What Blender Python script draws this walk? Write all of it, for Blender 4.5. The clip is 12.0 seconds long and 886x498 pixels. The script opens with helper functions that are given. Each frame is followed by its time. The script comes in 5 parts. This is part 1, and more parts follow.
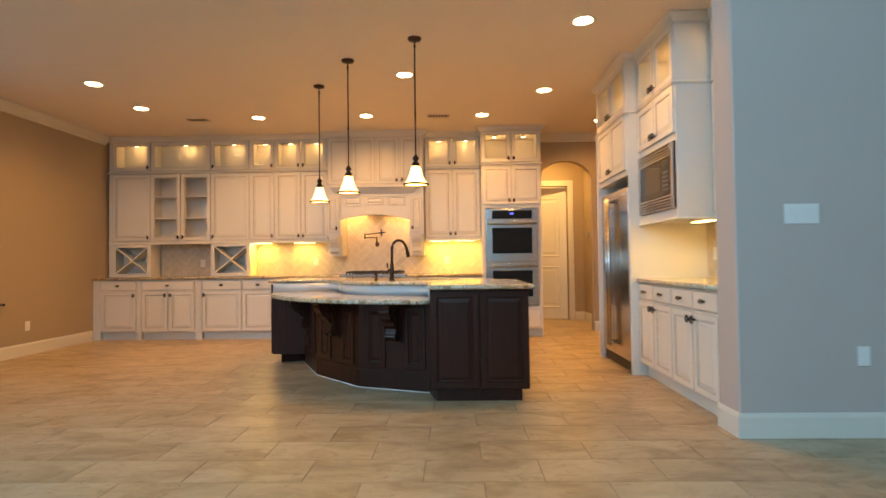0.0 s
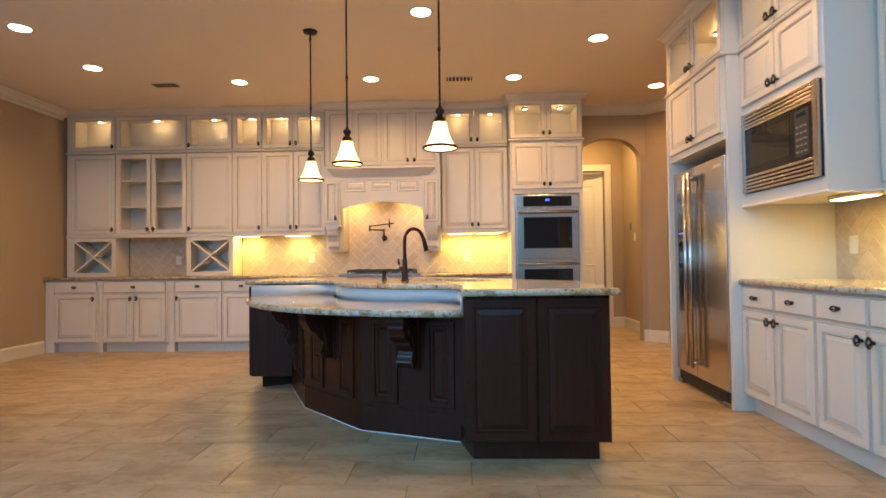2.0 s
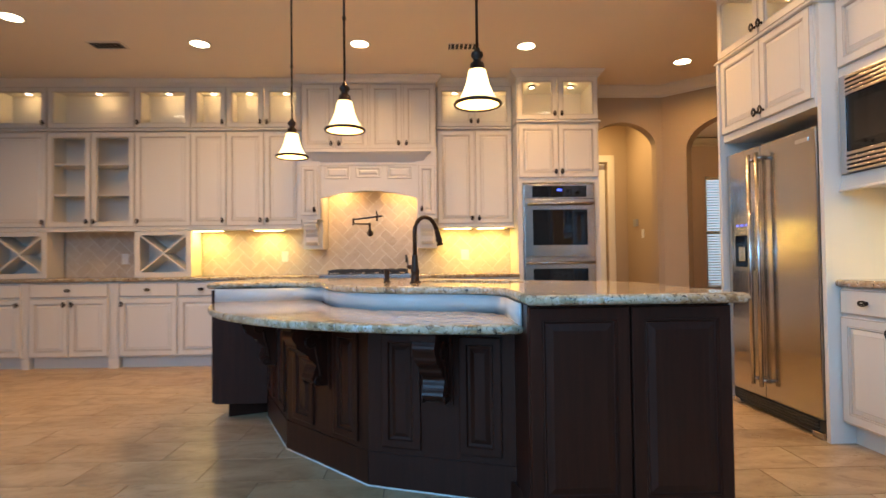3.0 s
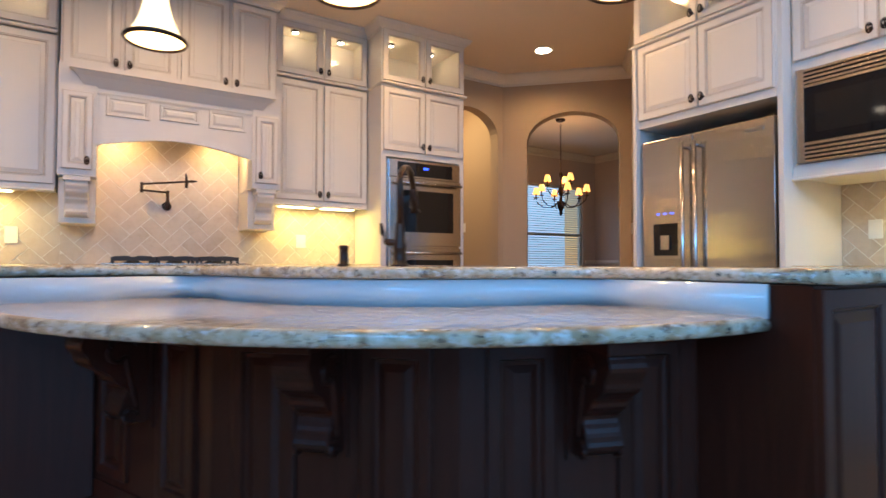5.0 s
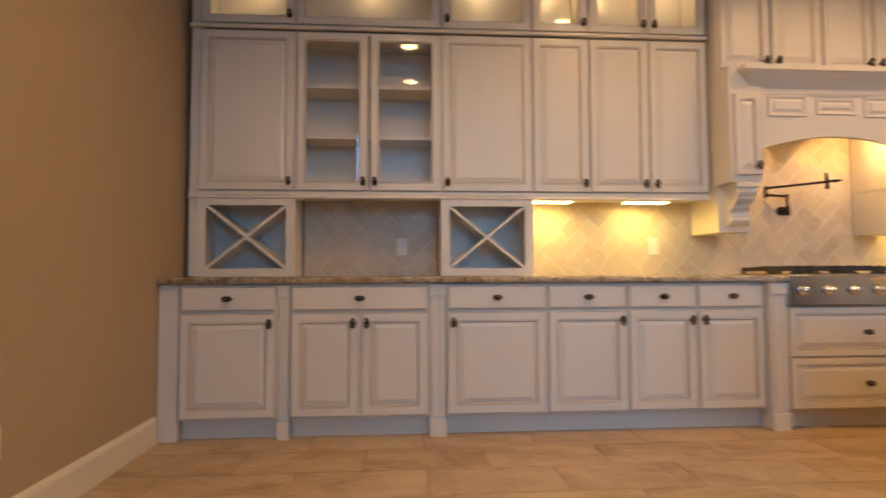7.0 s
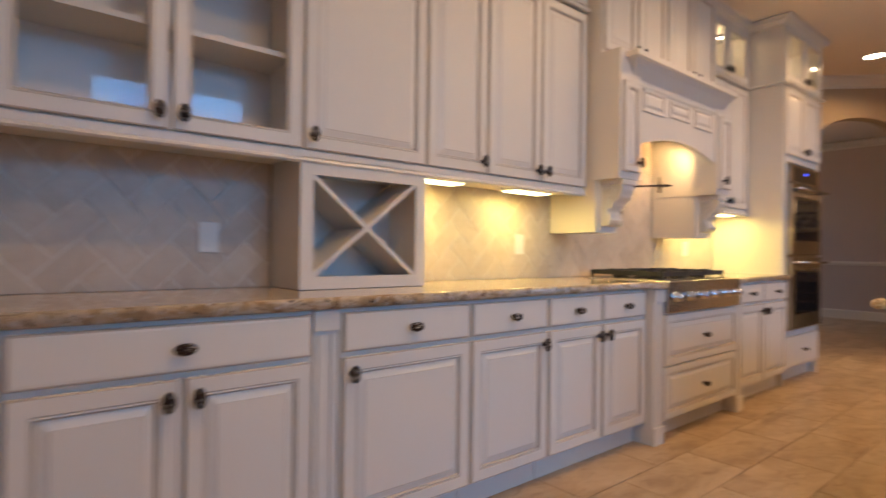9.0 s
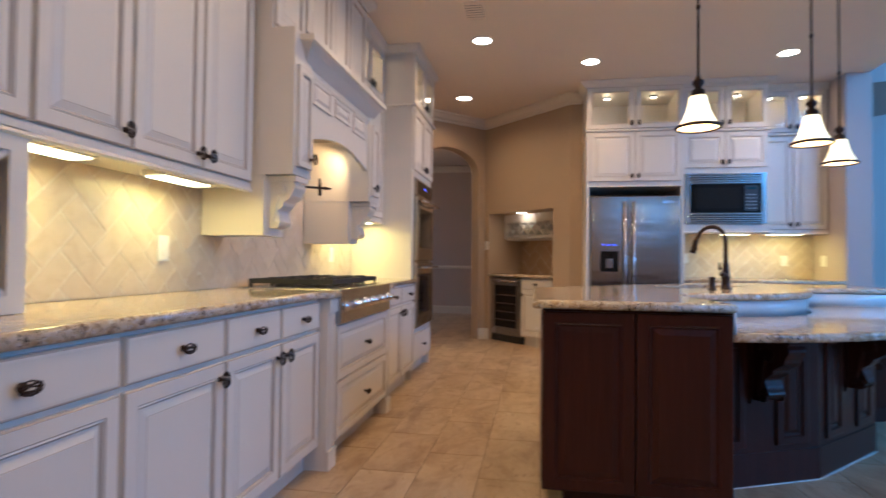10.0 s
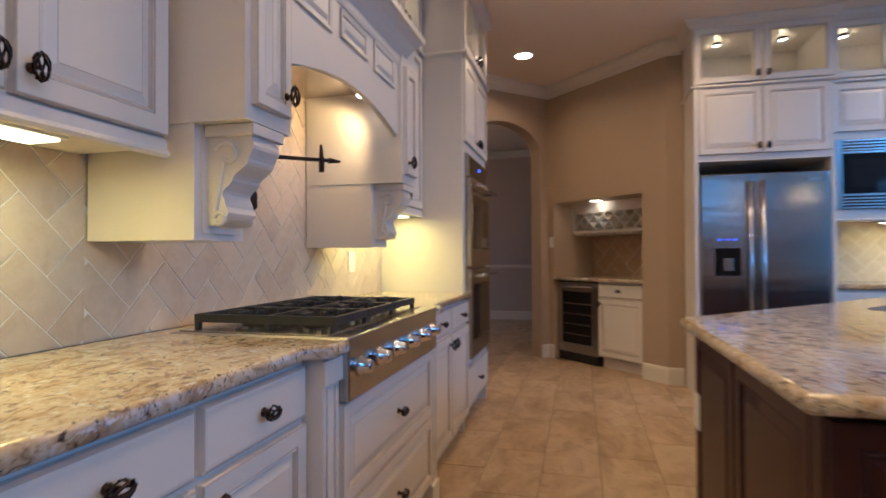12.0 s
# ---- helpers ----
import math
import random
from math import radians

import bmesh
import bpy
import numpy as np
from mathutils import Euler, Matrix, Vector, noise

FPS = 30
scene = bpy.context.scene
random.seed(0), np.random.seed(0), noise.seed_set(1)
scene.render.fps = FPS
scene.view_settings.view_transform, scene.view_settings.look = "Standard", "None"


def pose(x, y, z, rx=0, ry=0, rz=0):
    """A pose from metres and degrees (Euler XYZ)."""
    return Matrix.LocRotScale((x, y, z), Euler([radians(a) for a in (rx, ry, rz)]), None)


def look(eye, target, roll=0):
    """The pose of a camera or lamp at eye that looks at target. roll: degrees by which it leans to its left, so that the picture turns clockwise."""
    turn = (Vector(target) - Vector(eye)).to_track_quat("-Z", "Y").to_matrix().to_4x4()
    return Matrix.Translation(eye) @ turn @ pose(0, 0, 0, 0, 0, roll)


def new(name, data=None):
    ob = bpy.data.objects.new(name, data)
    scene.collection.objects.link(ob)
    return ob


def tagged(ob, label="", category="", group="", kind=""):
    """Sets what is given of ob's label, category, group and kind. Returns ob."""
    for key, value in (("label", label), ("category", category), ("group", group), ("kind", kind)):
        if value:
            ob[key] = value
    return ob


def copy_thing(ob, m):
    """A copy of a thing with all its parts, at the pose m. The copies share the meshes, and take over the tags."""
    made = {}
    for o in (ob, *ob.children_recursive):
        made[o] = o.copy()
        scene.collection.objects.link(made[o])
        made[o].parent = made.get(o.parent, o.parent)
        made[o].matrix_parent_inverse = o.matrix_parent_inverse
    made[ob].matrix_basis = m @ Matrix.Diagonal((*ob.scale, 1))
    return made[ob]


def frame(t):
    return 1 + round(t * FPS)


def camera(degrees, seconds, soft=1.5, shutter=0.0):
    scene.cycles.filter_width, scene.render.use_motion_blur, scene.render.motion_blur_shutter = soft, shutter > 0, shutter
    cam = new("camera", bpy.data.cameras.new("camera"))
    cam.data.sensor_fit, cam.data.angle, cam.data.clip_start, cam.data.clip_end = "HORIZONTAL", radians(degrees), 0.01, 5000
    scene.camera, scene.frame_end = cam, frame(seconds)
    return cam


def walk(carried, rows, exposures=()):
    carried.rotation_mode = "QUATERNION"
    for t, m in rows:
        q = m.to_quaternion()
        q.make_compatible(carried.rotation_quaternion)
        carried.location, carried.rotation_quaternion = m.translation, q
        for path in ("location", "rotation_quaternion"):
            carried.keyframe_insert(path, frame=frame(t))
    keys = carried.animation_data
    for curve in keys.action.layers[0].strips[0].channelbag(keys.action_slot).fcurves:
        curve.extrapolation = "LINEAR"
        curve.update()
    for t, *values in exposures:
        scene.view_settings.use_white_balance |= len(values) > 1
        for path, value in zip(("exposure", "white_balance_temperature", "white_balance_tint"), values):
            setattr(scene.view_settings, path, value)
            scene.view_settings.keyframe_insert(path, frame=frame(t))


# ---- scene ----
cam = camera(78.7, 12.0, shutter=0.4)
PATH = [
    (0, (0.483, 0.077, 1.093), (0.436, 2.076, 1.14), -0.7),
    (0.5, (0.461, 0.621, 1.058), (0.322, 2.615, 1.104), -0.4),
    (1, (0.429, 0.941, 1.076), (0.263, 2.934, 1.12), -0.5),
    (1.5, (0.307, 1.066, 1.07), (0.164, 3.06, 1.117), -0.6),
    (2, (0.268, 1.415, 1.065), (0.2, 3.413, 1.109), -0.7),
    (2.5, (0.051, 1.821, 1.077), (-0.024, 3.819, 1.111), -0.8),
    (3, (-0.102, 2.28, 1.041), (-0.039, 4.279, 1.088), -0.7),
    (3.5, (-0.341, 2.747, 1.021), (0.035, 4.711, 1.058), -0.5),
    (3.7, (-0.37, 2.932, 1.015), (0.168, 4.859, 1.043), -0.5),
    (5.3, (-1.471, 3.832, 0.919), (-0.386, 5.511, 0.981), 0.1),
    (5.5, (-1.682, 3.951, 0.922), (-0.6, 5.631, 0.989), 0.0),
    (6, (-2.201, 4.268, 0.955), (-1.404, 6.101, 1.028), -0.2),
    (6.5, (-2.869, 4.473, 0.982), (-2.575, 6.45, 1.059), -0.3),
    (7, (-3.457, 4.74, 0.933), (-3.318, 6.733, 1.023), -0.2),
    (7.2, (-3.683, 4.875, 0.932), (-3.586, 6.87, 1.035), -0.1),
    (8.8, (-4.181, 6.074, 1.054), (-3.141, 7.782, 1.068), 0.4),
    (9, (-4.115, 6.246, 1.07), (-2.844, 7.79, 1.08), 0.7),
    (9.5, (-4.042, 6.581, 1.073), (-2.297, 7.557, 1.107), 0.8),
    (10, (-3.917, 6.768, 1.073), (-1.948, 7.114, 1.119), 0.6),
    (10.5, (-3.81, 6.966, 1.072), (-1.811, 7.016, 1.119), 0.6),
    (11, (-3.475, 6.987, 1.087), (-1.475, 6.944, 1.115), 0.3),
    (11.5, (-3.056, 7.086, 1.151), (-1.062, 7.237, 1.173), 0.2),
    (12, (-2.613, 7.151, 1.149), (-0.675, 7.644, 1.176), -0.3),
]
EXPOSURES = [(0, 0.0, 9500, 14), (1.5, -0.08, 7500, 12), (2.5, -0.1, 7000, 10), (3.7, -0.1, 6200, 10), (5.5, -0.15, 5450, 10), (7.0, -0.30, 6900, 10), (9.0, -0.28, 5600, 10), (10.5, -0.45, 4600, 10), (12.0, -0.65, 4650, 10)]
walk(cam, [(t, look(eye, target, roll)) for t, eye, target, roll in PATH], EXPOSURES)

# ---- world and light ----
world = bpy.data.worlds.new("sky")
scene.world = world
world.use_nodes = True
_sky = world.node_tree.nodes.new("ShaderNodeTexSky")
_sky.sky_type, _sky.sun_disc = "NISHITA", False
_sky.sun_elevation, _sky.sun_rotation = radians(9), radians(70)
world.node_tree.links.new(_sky.outputs[0], world.node_tree.nodes["Background"].inputs[0])
world.node_tree.nodes["Background"].inputs[1].default_value = 0.06
WARM = (1.0, 0.56, 0.20)
AMBER = (1.0, 0.71, 0.14)
COOL = (0.20, 0.53, 1.0)
CAN_W, PENDANT_W, UNDER_W, PUCK_W = 13.0, 3.5, 3.8, 0.8
HOOD_W = 20.0
LOW_WEST_W, HIGH_WEST_W, LOW_SOUTH_W, HIGH_SOUTH_W = 18.0, 130.0, 26.0, 115.0
KITCHEN_WEST_W = 6.0


def lamp(name, kind, m, watts, colour, size=0.1, size_y=None, spread=None, angle=None):
    d = bpy.data.lights.new(name, kind)
    d.energy, d.color = watts, colour
    if kind == "AREA":
        d.size = size
        if size_y:
            d.shape, d.size_y = "RECTANGLE", size_y
        else:
            d.shape = "DISK"
        if spread:
            d.spread = radians(spread)
    else:
        d.shadow_soft_size = size
    if angle:
        d.spot_size, d.spot_blend = radians(angle), 0.6
    ob = new(name, d)
    ob.matrix_world = m
    return ob


# ---- materials ----
def material(name, colour, rough=0.5, metal=0.0):
    m = bpy.data.materials.new(name)
    m.use_nodes = True
    b = m.node_tree.nodes["Principled BSDF"]
    b.inputs["Base Color"].default_value = (*colour, 1)
    b.inputs["Roughness"].default_value, b.inputs["Metallic"].default_value = rough, metal
    return m, m.node_tree.nodes, m.node_tree.links, b


def coords(n, l, scale=(1, 1, 1), space="Object", turn=(0, 0, 0)):
    c, mp = n.new("ShaderNodeTexCoord"), n.new("ShaderNodeMapping")
    mp.inputs["Scale"].default_value, mp.inputs["Rotation"].default_value = scale, turn
    l.new(c.outputs[space], mp.inputs[0])
    return mp.outputs[0]


def world_coords(n, l, scale=(1, 1, 1)):
    c, mp = n.new("ShaderNodeNewGeometry"), n.new("ShaderNodeMapping")
    mp.inputs["Scale"].default_value = scale
    l.new(c.outputs["Position"], mp.inputs[0])
    return mp.outputs[0]


def noise_tex(n, l, vec, scale, detail=6.0, rough=0.6, distort=0.0):
    t = n.new("ShaderNodeTexNoise")
    t.inputs["Scale"].default_value, t.inputs["Detail"].default_value = scale, detail
    t.inputs["Roughness"].default_value, t.inputs["Distortion"].default_value = rough, distort
    l.new(vec, t.inputs["Vector"])
    return t.outputs[0]


def ramp(n, l, fac, stops):
    r = n.new("ShaderNodeValToRGB")
    e = r.color_ramp.elements
    while len(e) < len(stops):
        e.new(0.5)
    for k, (p, c) in zip(e, stops):
        k.position, k.color = p, (*c, 1)
    l.new(fac, r.inputs[0])
    return r.outputs[0]


def mixed(n, l, fac, a, b, mode="MIX"):
    m = n.new("ShaderNodeMix")
    m.data_type, m.blend_type = "RGBA", mode
    for sock, v in ((m.inputs[0], fac), (m.inputs[6], a), (m.inputs[7], b)):
        if isinstance(v, (int, float)):
            sock.default_value = v
        elif isinstance(v, tuple):
            sock.default_value = (*v, 1)
        else:
            l.new(v, sock)
    return m.outputs[2]


def bump(n, l, b, height, strength, distance=0.01):
    k = n.new("ShaderNodeBump")
    k.inputs["Strength"].default_value, k.inputs["Distance"].default_value = strength, distance
    l.new(height, k.inputs["Height"])
    l.new(k.outputs[0], b.inputs["Normal"])


def mottled(name, a, c, scale, rough, strength=0.1, grain=300.0, fine=0.12, metal=0.0):
    """Paint or plaster: a slow drift between two near colours, a fine grain, and a slight relief."""
    m, n, l, b = material(name, a, rough, metal)
    v = world_coords(n, l)
    slow = noise_tex(n, l, v, scale, 4)
    col = mixed(n, l, slow, a, c)
    g = noise_tex(n, l, v, grain, 3)
    dark = tuple(x * 0.8 for x in a)
    f = n.new("ShaderNodeMath")
    f.operation = "MULTIPLY"
    f.inputs[1].default_value = fine
    l.new(g, f.inputs[0])
    l.new(mixed(n, l, f.outputs[0], col, dark), b.inputs["Base Color"])
    bump(n, l, b, g, strength, 0.002)
    return m


WALL = mottled("wall_paint_tan", (0.43, 0.325, 0.225), (0.39, 0.295, 0.20), 0.8, 0.75, 0.35, 160)
GREY = mottled("wall_paint_grey", (0.54, 0.455, 0.41), (0.50, 0.42, 0.38), 0.8, 0.75, 0.35, 160)
CEIL = mottled("ceiling_paint", (0.80, 0.70, 0.61), (0.76, 0.66, 0.57), 0.6, 0.85, 0.4, 120)
TRIM = mottled("trim_paint", (0.72, 0.67, 0.59), (0.68, 0.63, 0.55), 2.0, 0.42, 0.05, 200)
DOORPAINT = mottled("door_paint", (0.76, 0.74, 0.66), (0.72, 0.70, 0.62), 2.0, 0.4, 0.05, 200)


def cabinet_paint():
    m, n, l, b = material("cabinet_paint_cream", (0.8, 0.75, 0.68), 0.36)
    v = world_coords(n, l)
    streak = noise_tex(n, l, world_coords(n, l, (60, 60, 1.6)), 1.0, 5)
    slow = noise_tex(n, l, v, 1.7, 4)
    col = mixed(n, l, slow, (0.74, 0.69, 0.62), (0.69, 0.635, 0.56))
    col = mixed(n, l, ramp(n, l, streak, [(0.45, (0, 0, 0)), (0.8, (0.16, 0.16, 0.16))]), col, (0.66, 0.60, 0.53))
    l.new(col, b.inputs["Base Color"])
    bump(n, l, b, streak, 0.03, 0.002)
    return m


CAB = cabinet_paint()
GLAZE = mottled("umber_glaze", (0.55, 0.47, 0.385), (0.46, 0.385, 0.31), 6, 0.45)
CABIN = mottled("cabinet_inside", (0.74, 0.68, 0.60), (0.70, 0.64, 0.56), 2, 0.5)


def dark_wood():
    m, n, l, b = material("espresso_stained_wood", (0.04, 0.02, 0.015), 0.30)
    b.inputs["Specular IOR Level"].default_value = 0.22
    v = world_coords(n, l, (38, 38, 2.2))
    g = noise_tex(n, l, v, 1.0, 7, 0.62, 0.6)
    slow = noise_tex(n, l, world_coords(n, l), 2.3, 3)
    col = ramp(n, l, g, [(0.3, (0.022, 0.0055, 0.0032)), (0.55, (0.047, 0.0115, 0.006)), (0.8, (0.080, 0.022, 0.011))])
    l.new(mixed(n, l, slow, col, (0.042, 0.013, 0.008)), b.inputs["Base Color"])
    bump(n, l, b, g, 0.10, 0.002)
    return m


WOOD = dark_wood()


def granite():
    """Polished granite: gold and cream drifts, chunky umber and black crystals, white quartz flecks."""
    m, n, l, b = material("polished_granite", (0.6, 0.5, 0.4), 0.08)
    v = world_coords(n, l)
    flow = noise_tex(n, l, world_coords(n, l, (1.0, 1.7, 1.0)), 6.5, 7, 0.62, 1.4)
    col = ramp(n, l, flow, [(0.32, (0.30, 0.19, 0.095)), (0.44, (0.50, 0.37, 0.22)), (0.54, (0.62, 0.52, 0.38)), (0.66, (0.54, 0.42, 0.27)), (0.76, (0.68, 0.62, 0.54))])
    quartz = noise_tex(n, l, v, 44, 5, 0.64, 0.9)
    col = mixed(n, l, ramp(n, l, quartz, [(0.55, (0, 0, 0)), (0.63, (0.8, 0.8, 0.8))]), col, (0.74, 0.71, 0.66))
    umber = noise_tex(n, l, v, 36, 6, 0.68, 1.1)
    col = mixed(n, l, ramp(n, l, umber, [(0.56, (0, 0, 0)), (0.61, (0.85, 0.85, 0.85))]), col, (0.17, 0.105, 0.065))
    black = noise_tex(n, l, v, 62, 5, 0.7, 0.8)
    col = mixed(n, l, ramp(n, l, black, [(0.585, (0, 0, 0)), (0.63, (1, 1, 1))]), col, (0.03, 0.025, 0.023))
    l.new(col, b.inputs["Base Color"])
    return m


GRANITE = granite()


def floor_tile():
    """Honed travertine: each tile is cut from another part of the stone, with drifting clouds, veins and small pits."""
    m, n, l, b = material("travertine_floor_tile", (0.5, 0.4, 0.3), 0.27)
    info, isl = n.new("ShaderNodeObjectInfo"), n.new("ShaderNodeNewGeometry")
    add, off, pos, mp = n.new("ShaderNodeMath"), n.new("ShaderNodeVectorMath"), n.new("ShaderNodeVectorMath"), n.new("ShaderNodeMapping")
    l.new(info.outputs["Random"], add.inputs[0])
    l.new(isl.outputs["Random Per Island"], add.inputs[1])
    off.operation = "SCALE"
    off.inputs[0].default_value = (37.0, 91.0, 53.0)
    l.new(add.outputs[0], off.inputs["Scale"])
    l.new(isl.outputs["Position"], pos.inputs[0])
    l.new(off.outputs[0], pos.inputs[1])
    mp.inputs["Scale"].default_value = (1.0, 1.9, 1.0)
    l.new(pos.outputs[0], mp.inputs[0])
    v = mp.outputs[0]
    clouds = noise_tex(n, l, v, 2.4, 5, 0.6, 0.7)
    veins = noise_tex(n, l, v, 7.0, 7, 0.68, 1.6)
    pits = noise_tex(n, l, v, 60, 4, 0.65)
    col = ramp(n, l, clouds, [(0.30, (0.29, 0.19, 0.105)), (0.45, (0.41, 0.29, 0.17)), (0.58, (0.50, 0.37, 0.235)), (0.75, (0.57, 0.44, 0.30))])
    col = mixed(n, l, ramp(n, l, veins, [(0.30, (0.75, 0.75, 0.75)), (0.44, (0, 0, 0))]), col, (0.25, 0.16, 0.095))
    col = mixed(n, l, ramp(n, l, veins, [(0.60, (0, 0, 0)), (0.74, (0.55, 0.55, 0.55))]), col, (0.66, 0.55, 0.42))
    col = mixed(n, l, ramp(n, l, pits, [(0.26, (0.5, 0.5, 0.5)), (0.36, (0, 0, 0))]), col, (0.24, 0.155, 0.09))
    tone = ramp(n, l, add.outputs[0], [(0.0, (0.90, 0.885, 0.87)), (0.5, (1, 1, 1)), (1.0, (0.95, 0.935, 0.92))])
    l.new(mixed(n, l, 1.0, col, tone, "MULTIPLY"), b.inputs["Base Color"])
    l.new(ramp(n, l, veins, [(0.3, (0.42, 0.42, 0.42)), (0.7, (0.26, 0.26, 0.26))]), b.inputs["Roughness"])
    bump(n, l, b, veins, 0.06, 0.002)
    return m


TILE = floor_tile()
GROUT = mottled("grout", (0.25, 0.185, 0.125), (0.20, 0.15, 0.10), 8, 0.85, 0.3, 400)


def splash_tile(name, tint):
    m, n, l, b = material(name, (0.7, 0.64, 0.55), 0.35)
    info = n.new("ShaderNodeObjectInfo")
    v = world_coords(n, l)
    g = noise_tex(n, l, v, 14, 7, 0.6, 0.8)
    col = ramp(n, l, g, [(0.3, (0.62, 0.54, 0.44)), (0.5, (0.69, 0.62, 0.53)), (0.75, (0.74, 0.68, 0.60))])
    tone = ramp(n, l, info.outputs["Random"], [(0.0, (0.88, 0.865, 0.85)), (0.5, (0.96, 0.955, 0.95)), (1.0, (1, 1, 1))])
    col = mixed(n, l, 1.0, mixed(n, l, 1.0, col, tone, "MULTIPLY"), tint, "MULTIPLY")
    l.new(col, b.inputs["Base Color"])
    bump(n, l, b, g, 0.12, 0.003)
    return m


SPLASH = splash_tile("tumbled_stone_tile", (0.88, 0.81, 0.73))
SPLASHBROWN = splash_tile("brown_stone_tile", (0.62, 0.50, 0.38))
SPLASHGROUT = mottled("pale_grout", (0.80, 0.76, 0.69), (0.76, 0.72, 0.65), 8, 0.85)


def brushed(name, colour, rough, vertical=True):
    m, n, l, b = material(name, colour, rough, 1.0)
    v = world_coords(n, l, (260, 260, 2) if vertical else (3, 3, 320))
    g = noise_tex(n, l, v, 1.0, 3)
    l.new(ramp(n, l, g, [(0.3, (rough * 0.92,) * 3), (0.7, (rough * 1.10,) * 3)]), b.inputs["Roughness"])
    l.new(mixed(n, l, g, colour, tuple(c * 0.95 for c in colour)), b.inputs["Base Color"])
    if vertical:
        # doors of thin sheet are never quite flat
        g = noise_tex(n, l, world_coords(n, l, (0.6, 0.6, 5.0)), 1.0, 2)
        bump(n, l, b, g, 0.35, 0.012)
    else:
        bump(n, l, b, g, 0.008, 0.001)
    return m


STEEL = brushed("brushed_stainless", (0.50, 0.47, 0.44), 0.22, False)
STEELV = brushed("brushed_stainless_upright", (0.50, 0.47, 0.44), 0.19)
CHROME = material("chrome", (0.75, 0.75, 0.76), 0.08, 1.0)[0]
IRON = mottled("cast_iron", (0.02, 0.02, 0.022), (0.03, 0.028, 0.028), 30, 0.55, 0.3, 500)
BRONZE = mottled("oil_rubbed_bronze", (0.055, 0.032, 0.022), (0.03, 0.018, 0.013), 25, 0.36, 0.1, 200, 0.2, 0.75)
BLACKGLASS, _, _, _b = material("black_glass", (0.010, 0.010, 0.011), 0.04)
_b.inputs["Specular IOR Level"].default_value = 0.38
BLACK = material("black_plastic", (0.02, 0.02, 0.02), 0.4)[0]
WHITEPLASTIC = material("white_plastic", (0.78, 0.76, 0.72), 0.35)[0]
# near-black colour that stands for the shade inside openings
SHADE_DARK = material("opening_shade_dark", (0.03, 0.028, 0.026), 0.8)[0]


def clear_glass():
    m, n, l, b = material("clear_glass", (1, 1, 1), 0.02)
    clear, gloss, mix, lw = n.new("ShaderNodeBsdfTransparent"), n.new("ShaderNodeBsdfGlossy"), n.new("ShaderNodeMixShader"), n.new("ShaderNodeLayerWeight")
    gloss.inputs["Roughness"].default_value = 0.02
    lw.inputs["Blend"].default_value = 0.5
    pw, ma = n.new("ShaderNodeMath"), n.new("ShaderNodeMath")
    pw.operation, ma.operation = "POWER", "MULTIPLY_ADD"
    pw.inputs[1].default_value, ma.inputs[1].default_value, ma.inputs[2].default_value = 4.0, 0.4, 0.02
    l.new(lw.outputs["Facing"], pw.inputs[0])
    l.new(pw.outputs[0], ma.inputs[0])
    l.new(ma.outputs[0], mix.inputs[0])
    l.new(clear.outputs[0], mix.inputs[1])
    l.new(gloss.outputs[0], mix.inputs[2])
    l.new(mix.outputs[0], n["Material Output"].inputs[0])
    return m


GLASS = clear_glass()


def glow(name, colour, strength):
    m, n, l, b = material(name, colour, 0.5)
    b.inputs["Emission Color"].default_value = (*colour, 1)
    b.inputs["Emission Strength"].default_value = strength
    return m


CANGLOW = glow("lit_bulb", (1.0, 0.80, 0.52), 22)
SHADEGLOW = glow("lit_alabaster_glass", (1.0, 0.74, 0.36), 3.2)
STRIPGLOW = glow("lit_strip_lens", (1.0, 0.82, 0.36), 9)
PUCKGLOW = glow("lit_puck_lens", (1.0, 0.86, 0.6), 14)
BLUEGLOW = glow("blue_display", (0.05, 0.1, 1.0), 3)
SHADECLOTH = glow("lit_fabric_shade", (1.0, 0.50, 0.10), 2.2)
DAYSHEET = glow("glowing_daylight_sheet", (0.50, 0.76, 1.0), 1.5)


# ---- mesh helpers ----
def box(bm, x0, x1, y0, y1, z0, z1, mi=0, bev=0.0):
    v = [bm.verts.new((x, y, z)) for z in (z0, z1) for y in (y0, y1) for x in (x0, x1)]
    fs = []
    for q in ((0, 2, 3, 1), (4, 5, 7, 6), (0, 1, 5, 4), (2, 6, 7, 3), (0, 4, 6, 2), (1, 3, 7, 5)):
        f = bm.faces.new([v[i] for i in q])
        f.material_index = mi
        fs.append(f)
    if bev:
        bmesh.ops.bevel(bm, geom=list({e for f in fs for e in f.edges}), offset=bev, segments=2, affect="EDGES", profile=0.6)
    return fs


def open_box(bm, x0, x1, y0, y1, z0, z1, t, tb=None):
    """A case open towards -y, its walls t thick."""
    tb = tb or t
    o = [bm.verts.new(c) for c in ((x0, y0, z0), (x1, y0, z0), (x1, y0, z1), (x0, y0, z1), (x0, y1, z0), (x1, y1, z0), (x1, y1, z1), (x0, y1, z1))]
    i = [bm.verts.new(c) for c in ((x0 + t, y0, z0 + tb), (x1 - t, y0, z0 + tb), (x1 - t, y0, z1 - tb), (x0 + t, y0, z1 - tb), (x0 + t, y1 - t, z0 + tb), (x1 - t, y1 - t, z0 + tb), (x1 - t, y1 - t, z1 - tb), (x0 + t, y1 - t, z1 - tb))]
    for q in range(4):
        r = (q + 1) % 4
        bm.faces.new((o[q], o[r], o[r + 4], o[q + 4]))
        bm.faces.new((i[q], i[r], i[r + 4], i[q + 4]))
        bm.faces.new((o[q], o[r], i[r], i[q]))
    bm.faces.new(o[4:])
    bm.faces.new(i[4:])


